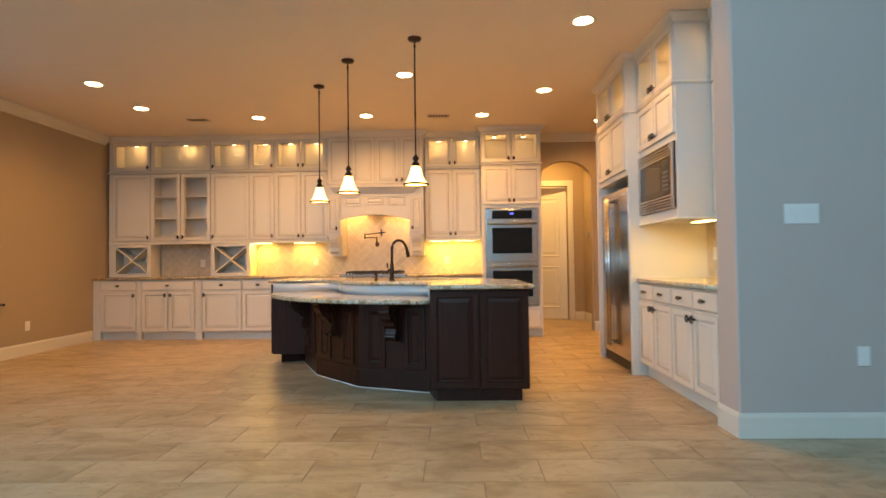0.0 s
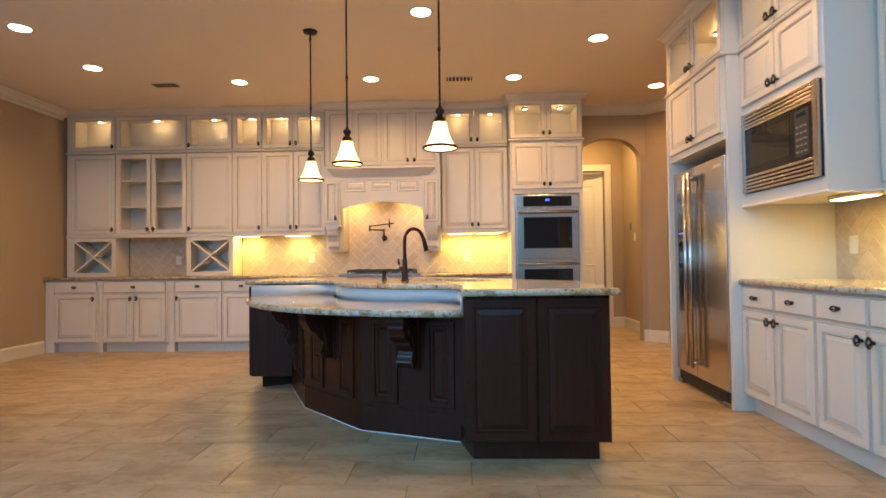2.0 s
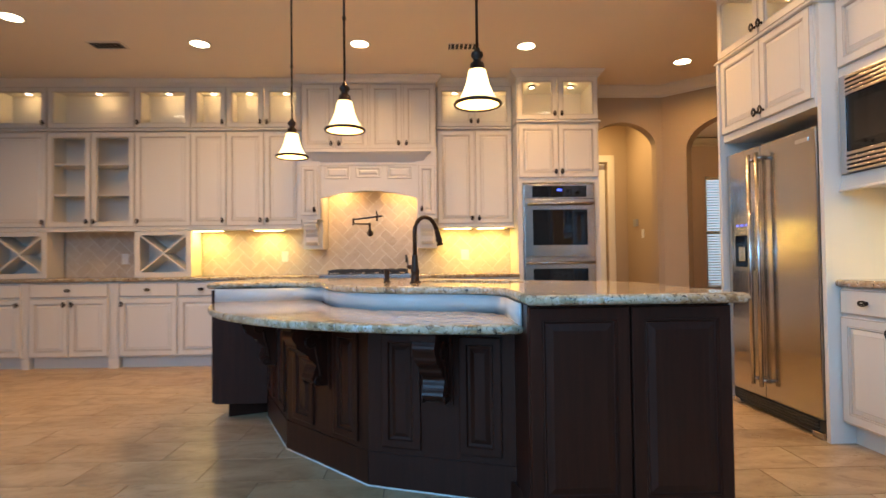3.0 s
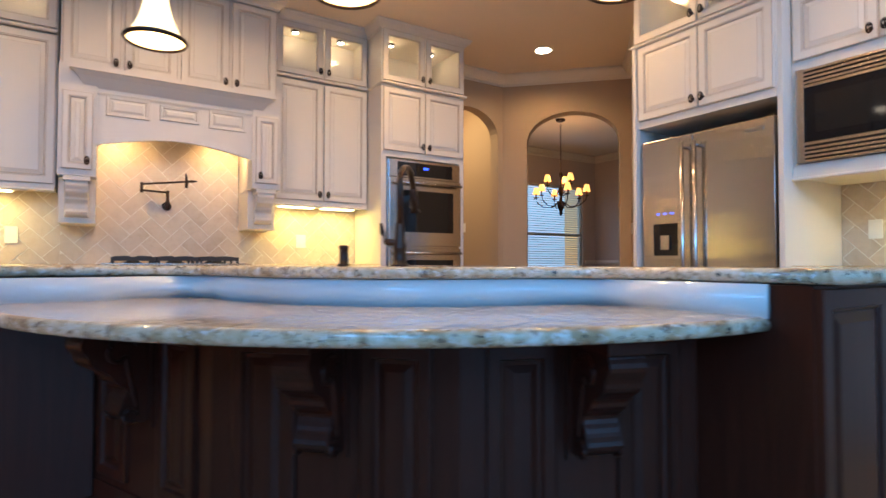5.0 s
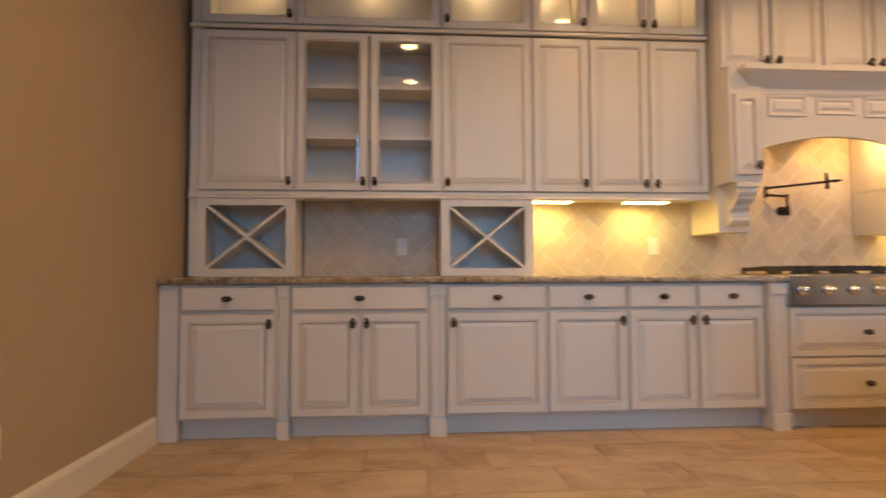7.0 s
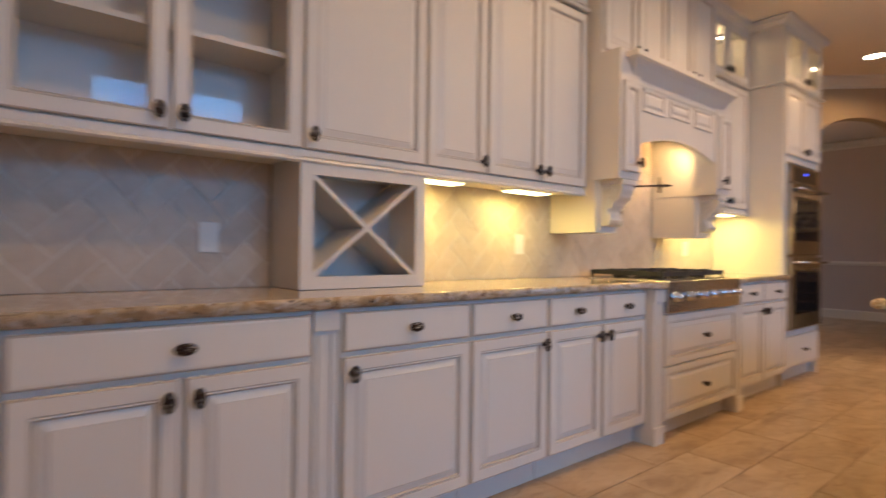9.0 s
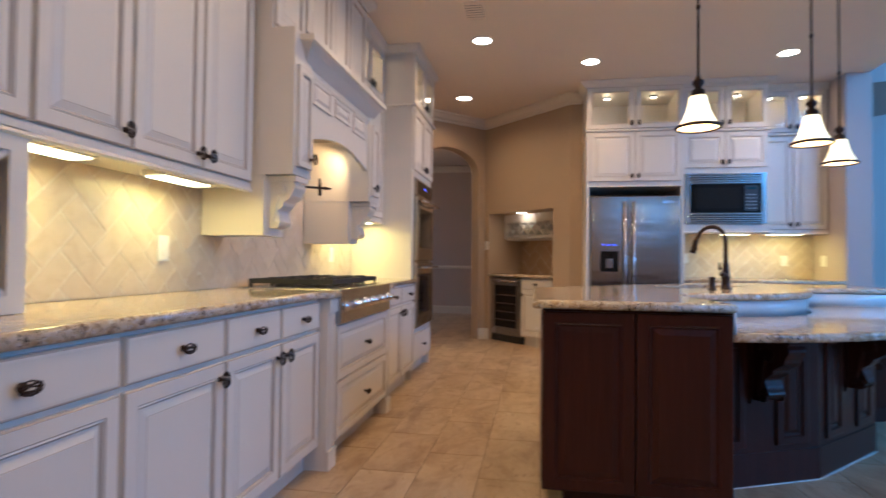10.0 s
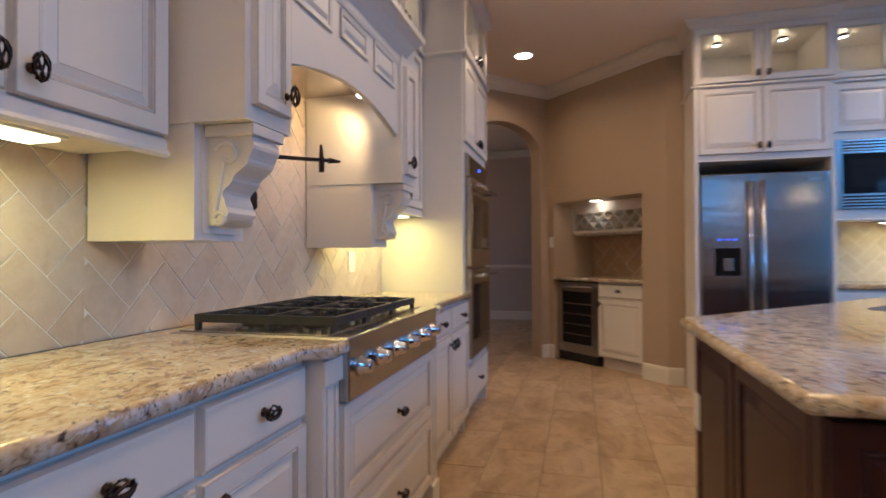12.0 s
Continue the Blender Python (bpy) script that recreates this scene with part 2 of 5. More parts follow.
def prism(bm, pts, z0, z1, mi=0):
    a = [bm.verts.new((x, y, z0)) for x, y in pts]
    b = [bm.verts.new((x, y, z1)) for x, y in pts]
    k = len(pts)
    fs = [bm.faces.new(a[::-1]), bm.faces.new(b)]
    fs += [bm.faces.new((a[i], a[(i + 1) % k], b[(i + 1) % k], b[i])) for i in range(k)]
    for f in fs:
        f.material_index = mi
    return fs


def lathe(bm, profile, seg=20, centre=(0, 0), mi=0, smooth=True):
    rings = []
    for r, z in profile:
        if r < 1e-5:
            rings.append([bm.verts.new((centre[0], centre[1], z))])
        else:
            rings.append([bm.verts.new((centre[0] + r * math.cos(2 * math.pi * i / seg), centre[1] + r * math.sin(2 * math.pi * i / seg), z)) for i in range(seg)])
    for a, b in zip(rings, rings[1:]):
        for i in range(seg):
            j = (i + 1) % seg
            q = [a[i % len(a)], a[j % len(a)], b[j % len(b)], b[i % len(b)]]
            q = list(dict.fromkeys(q))
            if len(q) > 2:
                f = bm.faces.new(q)
                f.material_index, f.smooth = mi, smooth


def tube(bm, pts, r, seg=10, mi=0, caps=True):
    pts = [Vector(p) for p in pts]
    rings = []
    up = Vector((0, 0, 1))
    for i, p in enumerate(pts):
        d = (pts[min(i + 1, len(pts) - 1)] - pts[max(i - 1, 0)]).normalized()
        ref = up if abs(d.z) < 0.95 else Vector((0, 1, 0))
        s = d.cross(ref).normalized()
        u = s.cross(d).normalized()
        rr = r[i] if isinstance(r, (list, tuple)) else r
        rings.append([bm.verts.new(p + rr * (math.cos(2 * math.pi * k / seg) * s + math.sin(2 * math.pi * k / seg) * u)) for k in range(seg)])
    for a, b in zip(rings, rings[1:]):
        for k in range(seg):
            f = bm.faces.new((a[k], a[(k + 1) % seg], b[(k + 1) % seg], b[k]))
            f.smooth, f.material_index = True, mi
    if caps:
        for ring in (rings[0][::-1], rings[-1]):
            bm.faces.new(ring).material_index = mi


def offset_poly(pts, d):
    """The closed outline moved inwards by d (counter-clockwise points)."""
    out, k = [], len(pts)
    for i in range(k):
        p, a, b = Vector(pts[i]), Vector(pts[i - 1]), Vector(pts[(i + 1) % k])
        e1, e2 = (p - a).normalized(), (b - p).normalized()
        n1, n2 = Vector((-e1.y, e1.x)), Vector((-e2.y, e2.x))
        m = (n1 + n2)
        m = m / max(0.35, m.dot(n1))
        out.append((p.x + m.x * d, p.y + m.y * d))
    return out


def slab(bm, pts, z0, z1, r=0.012):
    """A stone slab with a rounded edge."""
    steps = [(r, z0), (r * 0.3, z0 + r * 0.35), (0, z0 + r), (0, z1 - r), (r * 0.3, z1 - r * 0.35), (r, z1)]
    rings = [[bm.verts.new((x, y, z)) for x, y in offset_poly(pts, d)] for d, z in steps]
    k = len(pts)
    for a, b in zip(rings, rings[1:]):
        for i in range(k):
            bm.faces.new((a[i], a[(i + 1) % k], b[(i + 1) % k], b[i])).smooth = True
    bm.faces.new(rings[0][::-1])
    bm.faces.new(rings[-1])


def sweep(bm, path, profile, mi=0, smooth=False):
    """A moulding: profile points (out, z) carried along an open plan path; out goes to the path's right."""
    rings = []
    k = len(path)
    for i in range(k):
        p = Vector(path[i])
        e1 = (p - Vector(path[i - 1])).normalized() if i else None
        e2 = (Vector(path[i + 1]) - p).normalized() if i < k - 1 else None
        e1, e2 = e1 or e2, e2 or e1
        n1, n2 = Vector((e1.y, -e1.x)), Vector((e2.y, -e2.x))
        m = n1 + n2
        m = m / max(0.3, m.dot(n1))
        rings.append([bm.verts.new((p.x + m.x * o, p.y + m.y * o, z)) for o, z in profile])
    for a, b in zip(rings, rings[1:]):
        for j in range(len(profile) - 1):
            f = bm.faces.new((a[j], b[j], b[j + 1], a[j + 1]))
            f.material_index, f.smooth = mi, smooth
    for ring in (rings[0], rings[-1][::-1]):
        bm.faces.new(ring).material_index = mi


def mesh_of(name, bm, mats):
    bmesh.ops.recalc_face_normals(bm, faces=bm.faces)
    me = bpy.data.meshes.new(name)
    bm.to_mesh(me)
    bm.free()
    for m in (mats if isinstance(mats, (list, tuple)) else [mats]):
        me.materials.append(m)
    return me


def part(name, bm, mats, parent=None, label="", at=None):
    me = bm if isinstance(bm, bpy.types.Mesh) else mesh_of(name, bm, mats)
    ob = new(name, me)
    if parent:
        ob.parent = parent
    if at is not None:
        ob.matrix_basis = at
    if label:
        ob["label"] = label
    return ob


def thing(name, m, label, category, group="", kind=""):
    ob = new(name)
    ob.empty_display_size = 0.1
    ob.matrix_basis = m
    return tagged(ob, label, category, group, kind)


def solid(name, bm, mats, label, category, kind="structure", at=None, group=""):
    ob = part(name, bm, mats, None, "", at)
    return tagged(ob, label, category, group, kind)


def bm_new():
    return bmesh.new()

# ---- plan ----
LEFT, BACK, EAST, CEILING = -4.84, 8.48, 2.87, 3.05
HEAD = 3.45            # where the kitchen ceiling ends and the tall living room begins
ROOM_E, ROOM_S, ROOM_TOP = 5.03, -5.0, 6.0
AB, BC, C_END = (2.67, 8.48), (3.65, 7.50), (2.55, 6.40)
PIER_W, PIER_S, PIER_N = 2.20, 3.43, 3.68
HALL_N = 10.05


def arch_wall(bm, x0, x1, z1, t, openings, seg=18):
    """A wall along x from x0 to x1, y from 0 to t, with openings (a, b, spring, rise) that go through it; rise 0 is a flat head."""
    x = x0
    for a, b, spring, rise in openings:
        box(bm, x, a, 0, t, 0, z1)
        if rise:
            half, mid = (b - a) / 2, (a + b) / 2
            arc = []
            for i in range(seg + 1):
                q = math.pi * (1 - i / seg)
                arc.append((mid + half * math.cos(q), spring + rise * math.sin(q)))
            for (xa, za), (xb, zb) in zip(arc, arc[1:]):
                v = [bm.verts.new(c) for c in ((xa, 0, za), (xb, 0, zb), (xb, 0, z1), (xa, 0, z1), (xa, t, za), (xb, t, zb), (xb, t, z1), (xa, t, z1))]
                for q in ((0, 1, 2, 3), (7, 6, 5, 4), (0, 4, 5, 1), (3, 2, 6, 7)):
                    bm.faces.new([v[i] for i in q])
        else:
            box(bm, a, b, 0, t, spring, z1)
        x = b
    box(bm, x, x1, 0, t, 0, z1)
    bmesh.ops.remove_doubles(bm, verts=bm.verts, dist=0.0005)


def wall(name, bm, mat, label, at=None):
    return solid(name, bm, mat, label, "wall", "structure", at)


# floor bed under the tiles
bm = bm_new()
box(bm, -5.2, 8.0, -5.4, 12.0, -0.12, -0.004)
FLOOR = solid("floor", bm, GROUT, "travertine tile floor with fine sandy grout joints", "floor")

# west wall of the kitchen and of the living room
bm = bm_new()
# hole for the added kitchen transom, never in view
KW0, KW1, KWZ0, KWZ1 = 3.7, 5.1, 1.95, 2.5
box(bm, LEFT - 0.2, LEFT, HEAD, KW0, 0, CEILING)
box(bm, LEFT - 0.2, LEFT, KW1, BACK + 0.2, 0, CEILING)
box(bm, LEFT - 0.2, LEFT, KW0, KW1, 0, KWZ0)
box(bm, LEFT - 0.2, LEFT, KW0, KW1, KWZ1, CEILING)
wall("wall_west", bm, WALL, "plain tan painted plaster wall with white baseboard")
WEST_WINS = [(-4.6, -3.2), (-2.95, -1.55), (-1.3, 0.1), (0.35, 1.75)]
bm = bm_new()
y = ROOM_S
for a, b in WEST_WINS:
    box(bm, LEFT - 0.2, LEFT, y, a, 0, ROOM_TOP)
    box(bm, LEFT - 0.2, LEFT, a, b, 0, 0.45)
    box(bm, LEFT - 0.2, LEFT, a, b, 2.6, 3.2)
    box(bm, LEFT - 0.2, LEFT, a, b, 5.2, ROOM_TOP)
    y = b
box(bm, LEFT - 0.2, LEFT, y, HEAD, 0, ROOM_TOP)
wall("wall_west_living", bm, GREY, "grey painted tall living room wall with windows")
# unseen stub, added to block the west windows' light from the left cabinets
bm = bm_new()
box(bm, LEFT, LEFT + 0.62, HEAD - 0.12, HEAD + 0.06, 0, CEILING, 0, 0.012)
wall("wall_light_block_west", bm, WALL, "unseen tan wall stub added to keep window light off the west cabinets")
# north wall with the arch to the hall
bm = bm_new()
arch_wall(bm, LEFT, AB[0] + 0.14, CEILING, 0.14, [(1.80, 2.60, 2.34, 0.30)])
wall("wall_north", bm, WALL, "tan plaster kitchen wall with an arched hall opening", pose(0, BACK, 0))
# angled wall with the arch to the dining room
ANG_L = math.dist(AB, BC)
bm = bm_new()
arch_wall(bm, 0, ANG_L, CEILING, 0.16, [(0.27, 1.27, 2.28, 0.33)])
wall("wall_angled_arch", bm, WALL, "angled tan plaster wall with an arched dining room opening", pose(AB[0], AB[1], 0, 0, 0, -45))
# angled wall with the bar niche
C_L = math.dist(BC, C_END)
NI0, NI1, NITOP, NID = 0.085, 1.285, 1.735, 0.62
bm = bm_new()
arch_wall(bm, 0, C_L, CEILING, 0.12, [(NI0, NI1, NITOP, 0)])
wall("wall_angled_niche", bm, WALL, "angled tan plaster wall with a recessed bar niche", pose(BC[0], BC[1], 0, 0, 0, -135))
bm = bm_new()
box(bm, NI0 - 0.06, NI0, 0.12, NID + 0.06, 0, NITOP + 0.06)
box(bm, NI1, NI1 + 0.06, 0.12, NID + 0.06, 0, NITOP + 0.06)
box(bm, NI0, NI1, NID, NID + 0.06, 0, NITOP + 0.06)
box(bm, NI0, NI1, 0.12, NID, NITOP, NITOP + 0.06)
wall("wall_niche_lining", bm, WALL, "tan plaster lining of the bar niche", pose(BC[0], BC[1], 0, 0, 0, -135))
# short return, east wall behind the cabinets, pier
bm = bm_new()
box(bm, C_END[0], C_END[0] + 0.12, 6.25, C_END[1], 0, CEILING)
wall("wall_return", bm, WALL, "short tan plaster wall beside the refrigerator panel")
bm = bm_new()
box(bm, EAST, EAST + 0.15, PIER_N, 6.25, 0, CEILING)
wall("wall_east", bm, WALL, "tan plaster wall behind the cabinet run")
bm = bm_new()
box(bm, PIER_W, ROOM_E, PIER_S, PIER_N, 0, CEILING, 0, 0.012)
wall("wall_pier", bm, GREY, "grey painted wall end with rounded corner bead")
# living room shell
bm = bm_new()
box(bm, LEFT, ROOM_E, HEAD, HEAD + 0.2, CEILING + 0.2, ROOM_TOP)
wall("wall_above_kitchen", bm, GREY, "grey upper wall above the kitchen ceiling edge")
OPA, OPB, OPZ0, OPZ1 = -0.30, 0.84, 3.50, 5.2
bm = bm_new()
box(bm, ROOM_E, ROOM_E + 0.2, ROOM_S, OPA, 0, ROOM_TOP)
box(bm, ROOM_E, ROOM_E + 0.2, OPB, PIER_S + 0.2, 0, ROOM_TOP)
box(bm, ROOM_E, ROOM_E + 0.2, OPA, OPB, 0, OPZ0)
box(bm, ROOM_E, ROOM_E + 0.2, OPA, OPB, OPZ1, ROOM_TOP)
wall("wall_east_living", bm, GREY, "tall grey living room wall with an upper landing opening")
WINS = [(-2.5, -0.9), (-0.5, 1.1)]
bm = bm_new()
x = LEFT
for a, b in WINS:
    box(bm, x, a, ROOM_S - 0.2, ROOM_S, 0, ROOM_TOP)
    box(bm, a, b, ROOM_S - 0.2, ROOM_S, 0, 0.5)
    box(bm, a, b, ROOM_S - 0.2, ROOM_S, 2.7, 3.2)
    box(bm, a, b, ROOM_S - 0.2, ROOM_S, 5.2, ROOM_TOP)
    x = b
box(bm, x, ROOM_E, ROOM_S - 0.2, ROOM_S, 0, ROOM_TOP)
wall("wall_south", bm, GREY, "grey living room wall with tall windows")


def window(name, m, w, z0, z1, watts):
    """A framed window in its wall's middle, its inside towards +y of m, with the sky's light entering through it."""
    u = thing(name, m @ pose(0, 0, z0), "unseen white framed window with clear panes", "window", "living room windows", "structure")
    h, half = z1 - z0, w / 2
    bm = bm_new()
    for p0, p1, q0, q1 in ((-half, -half + 0.06, 0, h), (half - 0.06, half, 0, h), (-half, half, 0, 0.06), (-half, half, h - 0.06, h), (-0.03, 0.03, 0.06, h - 0.06)):
        box(bm, p0, p1, -0.04, 0.04, q0, q1)
    part("window_frame", bm, TRIM, u)
    for s in (-1, 1):
        bm = bm_new()
        box(bm, min(s * half, s * 0.03), max(s * half, s * 0.03), -0.004, 0.004, 0.06, h - 0.06)
        part("pane", bm, GLASS, u).visible_shadow = False
    lamp("sky_light", "AREA", m @ pose(0, 0.12, (z0 + z1) / 2, 90, 0, 0), watts, COOL, w - 0.12, h - 0.12)


k = 1
for a, b in WINS:
    for z0, z1 in ((0.5, 2.7), (3.2, 5.2)):
        window(f"window_{k}", pose((a + b) / 2, ROOM_S - 0.1, 0), b - a, z0, z1, LOW_SOUTH_W if z0 < 1 else HIGH_SOUTH_W)
        k += 1
for a, b in WEST_WINS:
    for z0, z1, watts in ((0.45, 2.6, LOW_WEST_W), (3.2, 5.2, HIGH_WEST_W)):
        window(f"window_{k}", pose(LEFT - 0.1, (a + b) / 2, 0, 0, 0, -90), b - a, z0, z1, watts)
        k += 1
# unseen kitchen transom, added so the refrigerator reflects a blue band
window(f"window_{k}", pose(LEFT - 0.1, (KW0 + KW1) / 2, 0, 0, 0, -90), KW1 - KW0, KWZ0, KWZ1, KITCHEN_WEST_W)

# ceilings
bm = bm_new()
box(bm, LEFT - 0.2, 3.9, HEAD, BACK + 0.2, CEILING, CEILING + 0.2)
solid("ceiling", bm, CEIL, "smooth off-white kitchen ceiling", "ceiling")
bm = bm_new()
box(bm, LEFT - 0.2, ROOM_E + 3.0, ROOM_S - 0.2, HEAD + 0.2, ROOM_TOP, ROOM_TOP + 0.1)
solid("ceiling_living", bm, CEIL, "high off-white living room ceiling", "ceiling")

# crown moulding and baseboards
CROWN = [(0, 2.93), (0.012, 2.93), (0.016, 2.955), (0.05, 2.975), (0.075, 3.015), (0.095, 3.03), (0.095, 3.05), (0, 3.05)]
BASEB = [(0, 0), (0.016, 0), (0.016, 0.125), (0.010, 0.145), (0, 0.15)]


def trim_run(name, path, profile, label, mat=None):
    bm = bm_new()
    sweep(bm, path, profile)
    return solid(name, bm, mat or TRIM, label, "trim")


trim_run("trim_crown", [(LEFT, HEAD + 0.06), (LEFT, BACK - 0.32)], CROWN, "white crown moulding along the tan wall")
trim_run("trim_crown", [(1.75, BACK), AB, BC, C_END, (C_END[0], 6.27)], CROWN, "white crown moulding round the angled corner")
trim_run("baseboard", [(LEFT, HEAD + 0.06), (LEFT, 7.86)], BASEB, "white painted baseboard")
trim_run("baseboard", [(2.61, BACK), AB, (2.86, 8.29)], BASEB, "white painted baseboard at the arch")
trim_run("baseboard", [(3.57, 7.58), BC, (3.59, 7.44)], BASEB, "white painted baseboard in the corner")
trim_run("baseboard", [(2.741, 6.591), C_END, (C_END[0], 6.27)], BASEB, "white painted baseboard beside the niche")
trim_run("baseboard", [(PIER_W, PIER_N), (PIER_W, PIER_S), (ROOM_E, PIER_S)], BASEB, "white baseboard round the grey wall end")
trim_run("baseboard", [(ROOM_E, PIER_S - 0.02), (ROOM_E, ROOM_S)], BASEB, "white baseboard of the living room")

# hall beyond the arch
bm = bm_new()
box(bm, 2.84, 2.98, BACK + 0.14, HALL_N, 0, CEILING)
wall("wall_hall_east", bm, WALL, "tan plaster hall wall")
bm = bm_new()
box(bm, 1.0, 1.14, BACK + 0.14, HALL_N, 0, CEILING)
wall("wall_hall_west", bm, WALL, "tan plaster hall wall")
bm = bm_new()
arch_wall(bm, 1.0, 2.98, CEILING, 0.14, [(1.72, 2.55, 2.46, 0)])
wall("wall_hall_north", bm, WALL, "tan plaster hall wall with a doorway", pose(0, HALL_N, 0))
bm = bm_new()
box(bm, 1.0, 2.98, BACK + 0.14, HALL_N + 0.14, CEILING, CEILING + 0.1)
solid("ceiling_hall", bm, CEIL, "off-white hall ceiling", "ceiling")
trim_run("baseboard", [(2.66, HALL_N), (2.84, HALL_N), (2.84, BACK + 0.14)], BASEB, "white hall baseboard")
bm = bm_new()
for a, b, z0, z1 in ((1.62, 1.72, 0, 2.46), (2.55, 2.65, 0, 2.46), (1.62, 2.65, 2.46, 2.56)):
    box(bm, a, b, HALL_N - 0.022, HALL_N, z0, z1, 0, 0.004)
    box(bm, a + 0.012, b - 0.03 if z0 == 0 else b - 0.012, HALL_N - 0.032, HALL_N - 0.022, z0, z1 - (0.012 if z0 else 0))
solid("door_casing", bm, TRIM, "white moulded casing round the hall doorway", "trim")
# small room behind the hall door
bm = bm_new()
box(bm, 0.9, 3.1, 12.3, 12.4, 0, CEILING)
box(bm, 0.9, 1.0, HALL_N + 0.14, 12.3, 0, CEILING)
box(bm, 3.0, 3.1, HALL_N + 0.14, 12.3, 0, CEILING)
wall("wall_back_room", bm, DOORPAINT, "pale wall of the room behind the hall door")
bm = bm_new()
box(bm, 0.9, 3.1, HALL_N + 0.14, 12.4, CEILING, CEILING + 0.1)
solid("ceiling_back_room", bm, CEIL, "off-white ceiling of the back room", "ceiling")

# dining room beyond the angled arch
DN, DE = 11.2, 7.2
bm = bm_new()
DW0, DW1, DWZ0, DWZ1 = 4.60, 6.85, 0.55, 2.42
arch_wall(bm, 2.98, DE, CEILING, 0.14, [(DW0, DW1, DWZ1, 0)])
box(bm, DW0, DW1, 0, 0.14, 0, DWZ0)
wall("wall_dining_north", bm, GREY, "grey dining room wall with a tall window", pose(0, DN, 0))
bm = bm_new()
box(bm, DE, DE + 0.14, 6.0, DN + 0.14, 0, CEILING)
wall("wall_dining_east", bm, GREY, "grey dining room wall with white chair rail")
bm = bm_new()
box(bm, 4.4, DE, 6.0, 6.14, 0, CEILING)
wall("wall_dining_south", bm, GREY, "grey dining room wall")
bm = bm_new()
prism(bm, [(2.72, 8.62), (3.80, 7.55), (4.5, 6.0), (DE + 0.14, 6.0), (DE + 0.14, DN + 0.14), (2.98, DN + 0.14)], CEILING + 0.02, CEILING + 0.15)
solid("ceiling_dining", bm, CEIL, "off-white dining room ceiling", "ceiling")
bm = bm_new()
sweep(bm, [(2.98, DN), (DE, DN), (DE, 6.14)], [(o * 1.2, z - 0.0) for o, z in CROWN])
solid("trim_crown", bm, TRIM, "white dining room crown moulding", "trim")
trim_run("trim_chair_rail", [(DW1 + 0.05, DN), (DE, DN), (DE, 6.14)], [(0, 0.92), (0.02, 0.92), (0.03, 0.95), (0.02, 0.99), (0, 0.99)], "white dining room chair rail")
trim_run("baseboard", [(2.98, DN), (DE, DN), (DE, 6.14)], BASEB, "white dining room baseboard")

# large lamps of the ceiling
CANS = [(-3.39, 5.76), (-3.42, 6.69), (-2.14, 7.22), (-0.69, 7.22), (-0.03, 5.67), (0.86, 7.27), (1.52, 6.27), (1.55, 4.48), (2.53, 7.66)]
can = thing("recessed_light", pose(*CANS[0], CEILING), "lit round recessed ceiling light with white trim ring", "ceiling light", "recessed ceiling lights")
bm = bm_new()
lathe(bm, [(0.078, -0.002), (0.098, -0.006), (0.102, -0.001), (0.102, 0.0)], 28)
part("trim_ring", bm, TRIM, can)
bm = bm_new()
lathe(bm, [(0.0, -0.006), (0.05, -0.005), (0.078, -0.002)], 28)
part("bulb", bm, CANGLOW, can)
for c in CANS[1:]:
    copy_thing(can, pose(*c, CEILING))
for c in CANS:
    lamp("can_light", "AREA", pose(c[0], c[1], CEILING - 0.012), CAN_W, WARM, 0.15, None, 150)


# ---- cabinet parts ----
def rings_panel(bm, w, h, rings, x0=0.0, z0=0.0, y0=0.0, back=0.0):
    """A moulded board: rings (inset, depth, material) from the edge inwards, front towards -y; the last ring is filled."""
    prev = None
    for inset, depth, mi in rings:
        v = [bm.verts.new((x0 + x, y0 + depth, z0 + z)) for x, z in ((inset, inset), (w - inset, inset), (w - inset, h - inset), (inset, h - inset))]
        if prev:
            for i in range(4):
                bm.faces.new((prev[i], prev[(i + 1) % 4], v[(i + 1) % 4], v[i])).material_index = mi
        prev = v
    bm.faces.new(prev).material_index = 0


def door_mesh(w, h, glass=False, rail=0.058):
    bm = bm_new()
    rail = min(rail, w * 0.26, h * 0.26)
    edge = [(0, 0.02, 0), (0, 0.003, 0), (0.003, 0, 1), (0.005, 0, 1), (0.009, 0, 0), (rail - 0.012, 0, 0), (rail - 0.010, 0.003, 1), (rail - 0.008, 0.003, 1), (rail - 0.004, 0.001, 0)]
    if glass:
        rings_panel(bm, w, h, edge + [(rail, 0.006, 1), (rail + 0.001, 0.02, 0)])
        bm.faces.ensure_lookup_table()
        bmesh.ops.delete(bm, geom=[bm.faces[-1]], context="FACES_ONLY")
    else:
        rings_panel(bm, w, h, edge + [(rail, 0.008, 1), (rail + 0.003, 0.009, 1), (rail + 0.008, 0.008, 0), (rail + 0.028, 0.002, 0), (rail + 0.030, 0.0015, 1), (rail + 0.032, 0.0015, 0)])
    return bm


def drawer_mesh(w, h):
    bm = bm_new()
    rings_panel(bm, w, h, [(0, 0.02, 0), (0, 0.004, 0), (0.004, 0.001, 1), (0.007, 0.001, 1), (0.013, 0, 0), (0.016, 0, 0)])
    return bm


